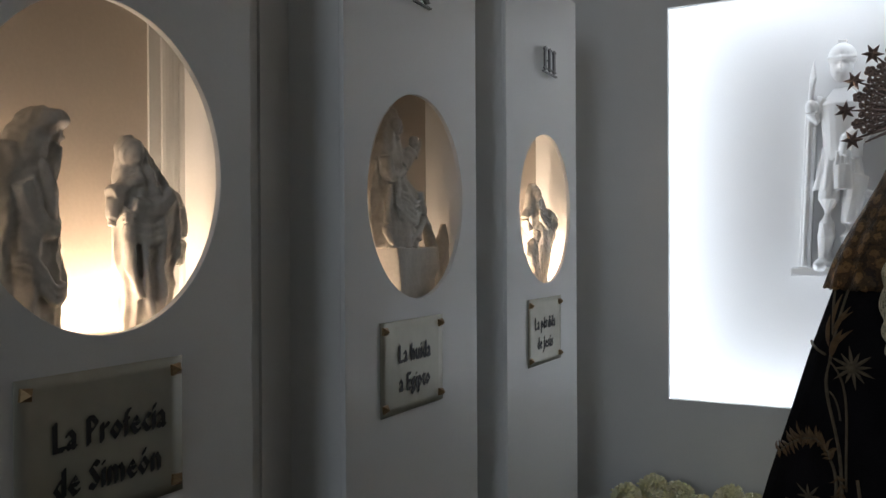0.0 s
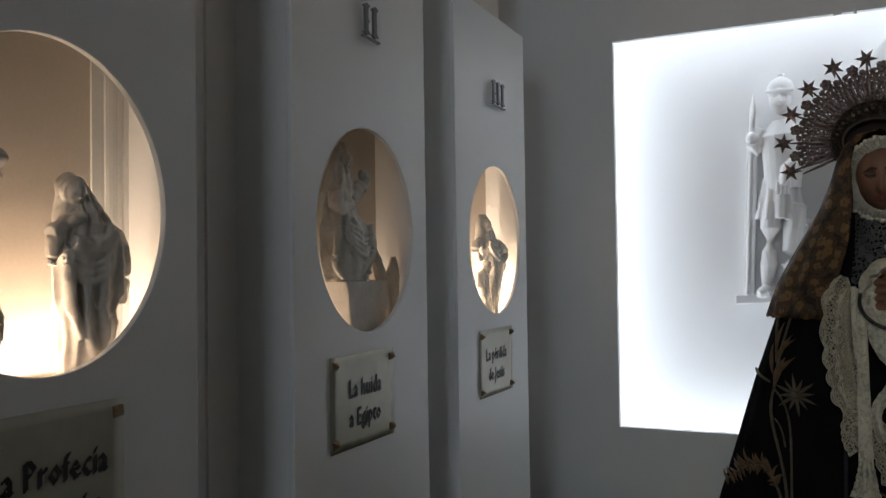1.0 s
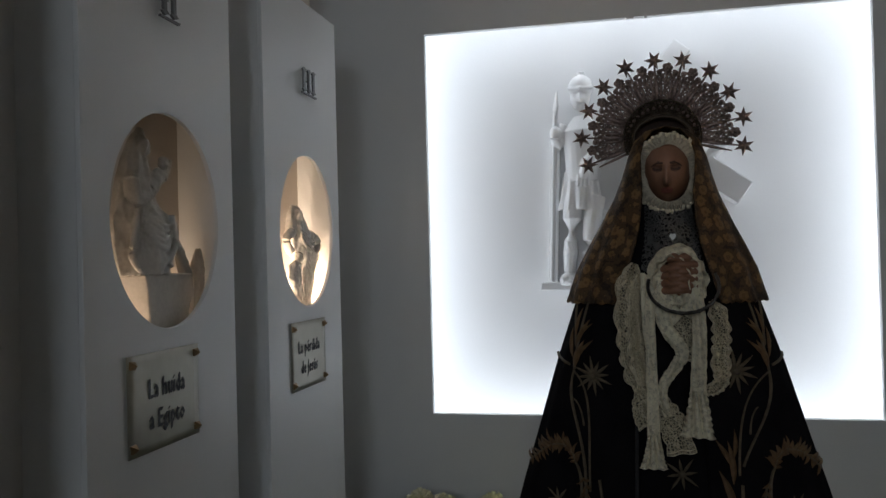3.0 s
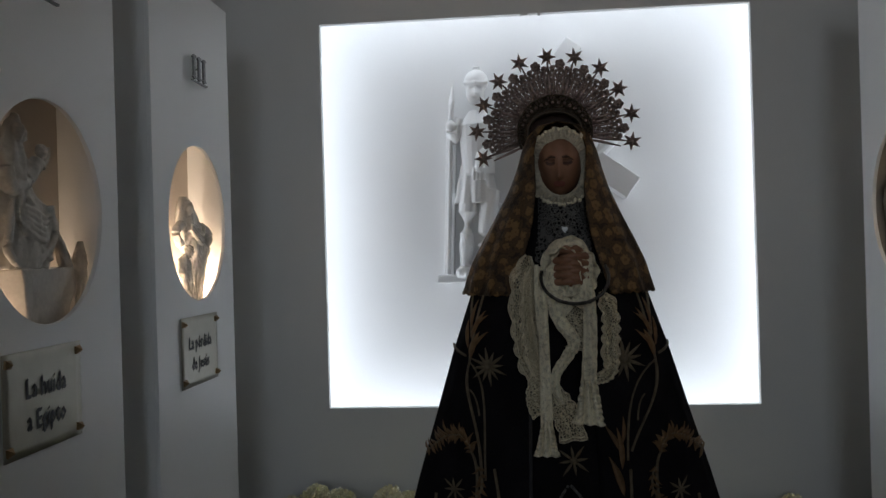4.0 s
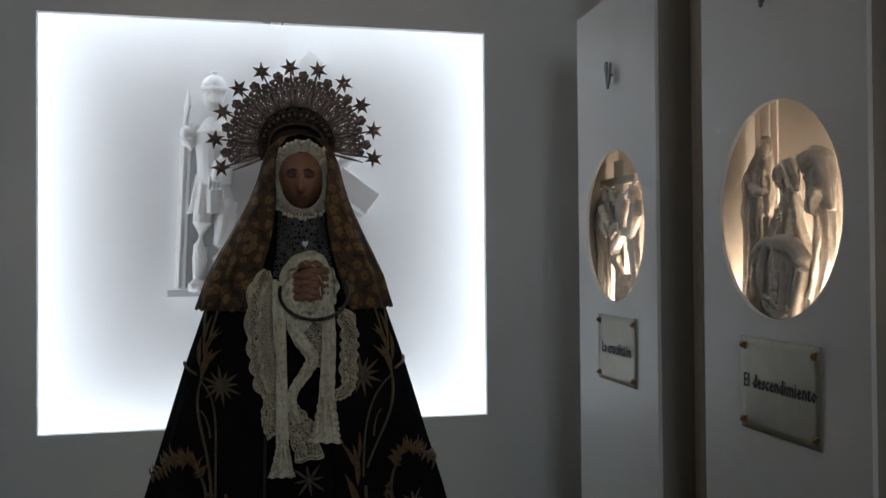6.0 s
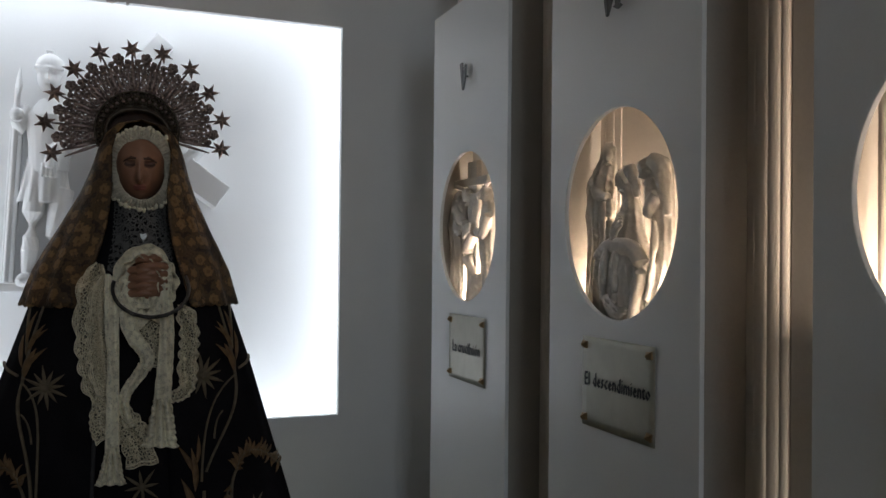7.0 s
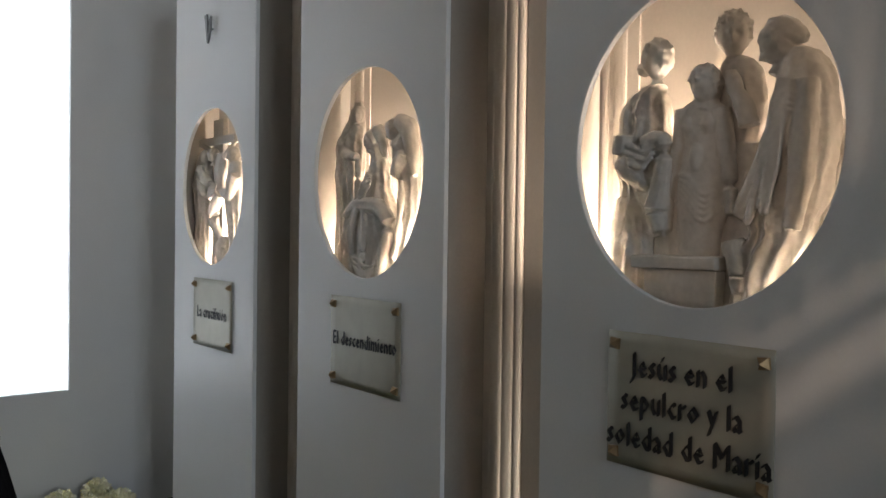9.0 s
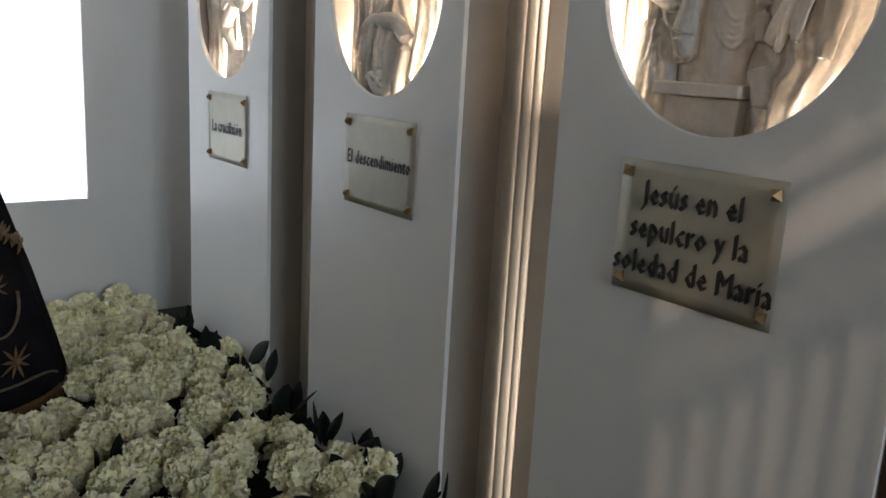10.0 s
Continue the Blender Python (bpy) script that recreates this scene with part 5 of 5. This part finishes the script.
ruffle("tassel_end", (K(30, -256), K(30, -290), K(29, -322), K(26, -356)), 0.017, 0.033, 1.778, 0.008, 3.0, 0.14, 0.004, 0.7, TULLE, 1.764, 0.003)
ruffle("frill", (K(70, -56), K(112, -120), K(74, -180), K(90, -240)), 0.018, 0.020, 1.852, 0.008, 1.2, 0.36, 0, 2.2, LACE, 1.824, 0.006)
ruffle("frill", (K(90, -226), K(84, -254), K(66, -264), K(46, -256)), 0.015, 0.012, 1.828, 0.006, 1.2, 0.30, 0, 1.2, LACE, 1.822, 0.004)
ruffle("kerchief", (K(-14, -58), K(-6, -110), K(10, -150), K(14, -192)), 0.040, 0.018, 1.846, 0.008, 1.5, 0.1, 0, 0.4, LACE, 1.822)
ruffle("kerchief", (K(-94, -284), K(-60, -286), K(-18, -318), K(-8, -398)), 0.030, 0.030, 1.812, 0.008, 1.5, 0.18, 0, 1.7, LACE, 1.785, 0.005)
ruffle("kerchief", (K(-84, -255), K(-98, -286), K(-100, -310), K(-82, -338)), 0.018, 0.020, 1.820, 0.006, 1.3, 0.16, 0, 0.9, LACE, 1.800, 0.004)

# dark cord ring round the wrists
bm = bmesh.new()
ring = [(0.076 + 0.078 * math.cos(a), 1.790 + 0.012 * math.sin(2 * a), 1.333 + 0.062 * math.sin(a) - 0.006) for a in np.linspace(radians(165), radians(385), 40)]
tube(bm, ring, 0.0040, 8)
tube(bm, [(p[0], p[1] - 0.003, p[2] + 0.003 * math.sin(k * 1.3)) for k, p in enumerate(ring)], 0.0026, 6)
tagged(part("cord_ring", bm, IRON), "dark twisted cord ring round the cuffs", "cord")

# ---- halo ----
halo = empty("halo", (0.052, 2.125, 1.711), "tarnished silver halo with eleven stars behind the statue's head", "halo")
bm = bmesh.new()


def arc(r, a0, a1, y=0.0, n=48):
    return [(r * math.cos(t), y, r * math.sin(t)) for t in np.linspace(radians(a0), radians(a1), n)]


def oval(a, t, y=0.0, n=60):
    """Arch round the head: wide below, rising into the round rim as t goes from 0 to 1."""
    out = []
    for q in np.linspace(radians(-22), radians(206), n):
        rx, rz = 0.073 + 0.027 * t, 0.054 + 0.046 * t
        out.append((rx * math.cos(q), y, rz * math.sin(q)))
    return out


tube(bm, oval(0, 0.0, -0.014), 0.0055, 10, 0, 1, (0, 1, 0))
for p in oval(0, 0.35, -0.012, 44):
    ball(bm, p, 0.0034, 7, 5)
for p in oval(0, 0.70, -0.008, 34):
    ball(bm, p, (0.0046, 0.0030, 0.0046), 7, 5)
tube(bm, oval(0, 1.0, -0.002), 0.0030, 8, 0, 1, (0, 1, 0))
grid(bm, lambda u, v: ((0.072 + 0.028 * v) * math.cos(radians(-20 + 224 * u)), 0.003 - 0.012 * (1 - v) + 0.003 * math.sin(60 * u) * math.sin(9 * v), (0.053 + 0.047 * v) * math.sin(radians(-20 + 224 * u))), 160, 8)
part("band", bm, mat("dull_bronze_band", (0.075, 0.058, 0.042), 0.5, 0.7, 200, 0.3, 0.3, 40), halo, "dull bronze band over the head")
bm = bmesh.new()
grid(bm, lambda u, v: (0.088 * v * math.cos(2 * math.pi * u), 0.012 + 0.02 * (1 - v * v), 0.074 * v * math.sin(2 * math.pi * u) - 0.004), 40, 6, True)
ob = part("backing", bm, DARKWOOD, halo, "dark cloth backing")
ob.modifiers.new("thick", "SOLIDIFY").thickness = 0.003
bm = bmesh.new()
for t in np.linspace(radians(20), radians(165), 15):
    ball(bm, (0.088 * math.cos(t), -0.010, 0.079 * math.sin(t)), 0.0048, 8, 6)
part("beading", bm, SILVER, halo)

bm = bmesh.new()
for k in range(12):
    a, b = math.pi * k / 6, math.pi * (k + 1) / 6
    ra, rb = (0.0275, 0.0112) if k % 2 == 0 else (0.0112, 0.0275)
    for y in (-1, 1):
        c = bm.verts.new((0, 0.0065 * y, 0))
        bm.faces.new((c, bm.verts.new((ra * math.cos(a), 0, ra * math.sin(a))), bm.verts.new((rb * math.cos(b), 0, rb * math.sin(b)))))
bmesh.ops.remove_doubles(bm, verts=bm.verts, dist=1e-5)
STAR = mesh_of("star", bm, SILVER)
bm = bmesh.new()
for d in (-1, 0, 1):
    a = radians(90 + 5.0 * d)
    r1 = 0.198 if d == 0 else 0.182
    c, s = math.cos(a), math.sin(a)
    tube(bm, [(0.086 * c, 0, 0.086 * s), (0.13 * c, -0.003, 0.13 * s), (r1 * c, 0, r1 * s)], [0.0026, 0.0060 if d == 0 else 0.0042, 0.0016], 6, 0, 0.7, (0, 1, 0))
RAY = mesh_of("ray", bm, SILVER)
bm = bmesh.new()
for k in range(5):
    a = 2 * math.pi * k / 5
    ball(bm, (0.0075 * math.cos(a), 0, 0.186 + 0.0075 * math.sin(a)), (0.0070, 0.004, 0.0070), 10, 6)
ball(bm, (0, -0.004, 0.186), 0.0045, 10, 6)
tube(bm, [(0, 0, 0.10), (0, 0, 0.18)], 0.002, 6, 0, 1, (0, 1, 0))
ROSE = mesh_of("rosette", bm, SILVER)
bm = bmesh.new()
rnd = random.Random(4)
for r, n, size in ((0.106, 2, 0.0075), (0.120, 3, 0.0070), (0.134, 3, 0.0080), (0.148, 4, 0.0076), (0.162, 4, 0.0078), (0.175, 3, 0.0062)):
    for k in range(n):
        a = radians(90 + 20.7 * ((k + 0.5) / n - 0.5))
        cx, cz = r * math.cos(a), r * math.sin(a)
        turn = rnd.uniform(0, 6)
        wind = rnd.choice((-1, 1))
        tube(bm, [(cx + size * (1 - 0.55 * q / 14) * math.cos(turn + wind * q * 0.6), rnd.uniform(-0.001, 0.001), cz + size * (1 - 0.55 * q / 14) * math.sin(turn + wind * q * 0.6)) for q in range(15)], 0.0027, 5, 0, 1, (0, 1, 0))
        ball(bm, (cx + 0.3 * size * math.cos(turn), -0.002, cz + 0.3 * size * math.sin(turn)), 0.0044, 6, 5)
        leafa = turn + 2
        ball(bm, (cx + size * math.cos(leafa), 0, cz + size * math.sin(leafa)), (0.0064, 0.0025, 0.0046), 8, 5)
FILI = mesh_of("filigree", bm, SILVER)
A0, STEP = -9.2, 20.75
for k in range(11):
    a = radians(A0 + STEP * k)
    turn = -(a - math.pi / 2)
    for name, me in (("ray", RAY),):
        o = new(name, me)
        o.parent, o.rotation_euler = halo, (0, turn, 0)
    o = new("star", STAR)
    o.parent = halo
    r = 0.209 + 0.003 * math.sin(k * 2.3)
    o.location, o.rotation_euler = (r * math.cos(a), -0.002, r * math.sin(a)), (0.15 * math.sin(k * 3.1), turn + 0.25 * math.sin(k * 1.7), 0.2 * math.sin(k * 2.2))
    if k < 10:
        for name, me in (("filigree", FILI), ("rosette", ROSE)):
            o = new(name, me)
            o.parent, o.rotation_euler = halo, (0, turn - radians(STEP / 2), 0)

# ---- flowers ----


def bloom_mesh(seed):
    """A full carnation: a soft heart and whorls of broad petals with frilled, fringed edges."""
    rnd = random.Random(seed)
    bm = bmesh.new()
    n = 120
    ball(bm, (0, 0, -0.004), 0.036, 24, 16, 0, None, lambda d: 1 + 0.12 * noise.noise(d * 6 + Vector((seed, 0, 0))))
    for k in range(n):
        t = (k + 0.5) / n
        el = math.acos(1 - 1.40 * t)
        az = k * 2.39996 + rnd.uniform(-0.3, 0.3)
        d = Vector((math.sin(el) * math.cos(az), math.sin(el) * math.sin(az), math.cos(el)))
        rad = 0.050 * (1 + 0.20 * noise.noise(d * 1.8 + Vector((seed, 0, 0)))) * rnd.uniform(0.84, 1.04)
        side = d.cross(Vector((rnd.uniform(-1, 1), rnd.uniform(-1, 1), rnd.uniform(-1, 1)))).normalized()
        up = side.cross(d)
        w, ph, curl = rnd.uniform(0.011, 0.017), rnd.uniform(0, 6), rnd.uniform(0.004, 0.012)

        def petal(u, v):
            q = 2 * u - 1
            ww = w * (0.30 + 0.85 * v)
            wave = 0.0040 * math.sin(11 * u + ph) * v + 0.0016 * math.sin(29 * u + 2 * ph) * v
            tip = -0.007 * q * q * v + 0.0018 * math.sin(37 * u + ph) * (v > 0.9)
            return d * (rad * (0.45 + 0.55 * v) + tip) + side * ww * q + up * (curl * v * v + wave)

        grid(bm, petal, 10, 3)
    return bm


rnd = random.Random(11)
KINDS = []
for q in range(4):
    f = empty("flower", (0, 0, -50 - q), "ivory white ruffled carnation in the flower bed", "flower", "white flowers round the statue")
    part("bloom", bloom_mesh(q + 1), PETAL, f)
    bm = bmesh.new()
    tube(bm, [(0, 0, -0.115), (0.004, 0.0, -0.06), (0, 0, 0.0)], [0.004, 0.0035, 0.012], 8)
    part("stem", bm, LEAF, f, "dark green stem")
    KINDS.append(f)
placed = 0
row = 0
y = 0.98
while y < 2.82:
    x = -0.85 + (row % 2) * 0.058
    while x < 0.92:
        jx, jy = x + rnd.uniform(-0.032, 0.032), y + rnd.uniform(-0.032, 0.032)
        away = ((jx - XC) / 0.50) ** 2 + ((jy - YC) / 0.37) ** 2
        edge = 0.862
        if away > 1 and abs(jx) < edge + 0.05 and (jx > -0.05 or jy > 1.75):
            z = 0.515 + 0.02 * noise.noise(Vector((jx * 3, jy * 3, 0))) + rnd.uniform(-0.022, 0.018) - (0.02 if abs(jx) > 0.8 else 0) - 0.038 * (jy > 2.2 and jx > 0)
            m = pose(jx, jy, z, rnd.uniform(-16, 16), rnd.uniform(-16, 16), rnd.uniform(0, 360))
            src = KINDS[placed % 4]
            s = rnd.uniform(1.0, 1.25)
            if placed < 4:
                src.matrix_basis = m @ Matrix.Diagonal((s, s, s, 1))
            else:
                c = copy_thing(src, m)
                c.scale = (s, s, s)
            placed += 1
        x += 0.116
    y += 0.104
    row += 1

# dark leaves between the flowers and the boards
bm = bmesh.new()


def leafm(u, v):
    w = 0.020 * math.sin(math.pi * min(1, v * 0.97 + 0.03)) ** 0.8 * (2 * u - 1)
    return (w, 0.020 * v * v + 0.25 * abs(w) - 0.006, 0.085 * v)


grid(bm, leafm, 4, 8)
leaf0 = part("leaf", bm, LEAF)
leaf0.modifiers.new("thick", "SOLIDIFY").thickness = 0.0012
tagged(leaf0, "dark green pointed leaf among the white flowers", "leaf", "dark leaves in the flower bed")
for k in range(60):
    if k < 34:
        x, y, z = 0.895 + rnd.uniform(-0.03, 0.03), 1.0 + 1.4 * k / 34 + rnd.uniform(-0.02, 0.02), 0.50 + rnd.uniform(-0.03, 0.02)
    elif k < 44:
        x, y, z = -0.90 + rnd.uniform(-0.03, 0.03), 1.8 + 0.06 * (k - 34), 0.50
    else:
        x, y, z = rnd.uniform(0.2, 0.85), rnd.uniform(1.0, 1.6), 0.49
    m = pose(x, y, z, rnd.uniform(-50, 25), rnd.uniform(-35, 35), rnd.uniform(0, 360))
    if k == 0:
        leaf0.matrix_basis = m
    else:
        copy_thing(leaf0, m).scale = (1, 1, 1) if k % 3 else (1.5, 1.2, 1.1)

# ---- wrought iron gate beside the camera ----
gate = empty("iron_gate", (-1.6, -0.35, 0.0), "dark wrought iron gate leaf standing open before the niche", "gate")
for k in range(18):
    x = -1.566 + 0.0825 * (k - 9)
    bm = bmesh.new()
    tube(bm, [(x + 1.6, 0, 0.04), (x + 1.6, 0, 1.66)], 0.0085, 8)
    part("bar", bm, IRON, gate)
for z, r in ((0.06, 0.014), (1.66, 0.009), (1.722, 0.008), (1.775, 0.008), (2.3, 0.012)):
    bm = bmesh.new()
    tube(bm, [(-0.80, 0, z), (0.75, 0, z)], r, 8)
    part("rail", bm, IRON, gate)
for k in range(17):
    x = -1.566 + 0.0825 * (k - 8.5) + 1.6
    bm = bmesh.new()
    tube(bm, [(x + 0.024 * math.cos(a), 0, 1.691 + 0.024 * math.sin(a)) for a in np.linspace(0, 6.28, 18)], 0.005, 6, 0, 1, (0, 1, 0))
    part("ring", bm, IRON, gate)
    bm = bmesh.new()
    sg = 1 if k % 2 else -1
    tube(bm, [(x + sg * (0.036 - 0.0016 * q) * math.cos(q * 0.5), 0, 1.83 + (0.05 - 0.002 * q) * math.sin(q * 0.5)) for q in range(18)], 0.006, 6, 0, 1, (0, 1, 0))
    tube(bm, [(x, 0, 1.88), (x, 0, 2.3)], 0.006, 6)
    part("scroll", bm, IRON, gate)
for x in (-0.80, 0.75):
    bm = bmesh.new()
    tube(bm, [(x, 0, 0.0), (x, 0, 2.34)], 0.016, 8)
    part("stile", bm, IRON, gate)

# small white piece on the lip, and a tab standing in for leaking light
bm = bmesh.new()
box(bm, -0.032, -0.004, BACK - 0.006, BACK - 0.001, 2.232, 2.244)
box(bm, 0.030, 0.040, BACK - 0.005, BACK - 0.001, 2.230, 2.246)
bmesh.ops.bevel(bm, geom=bm.edges[:], offset=0.001, segments=1, affect="EDGES")
tagged(part("lip_piece_and_leak", bm, PANEL), "small white piece and light leak mark on the lip of the opening", "clip")
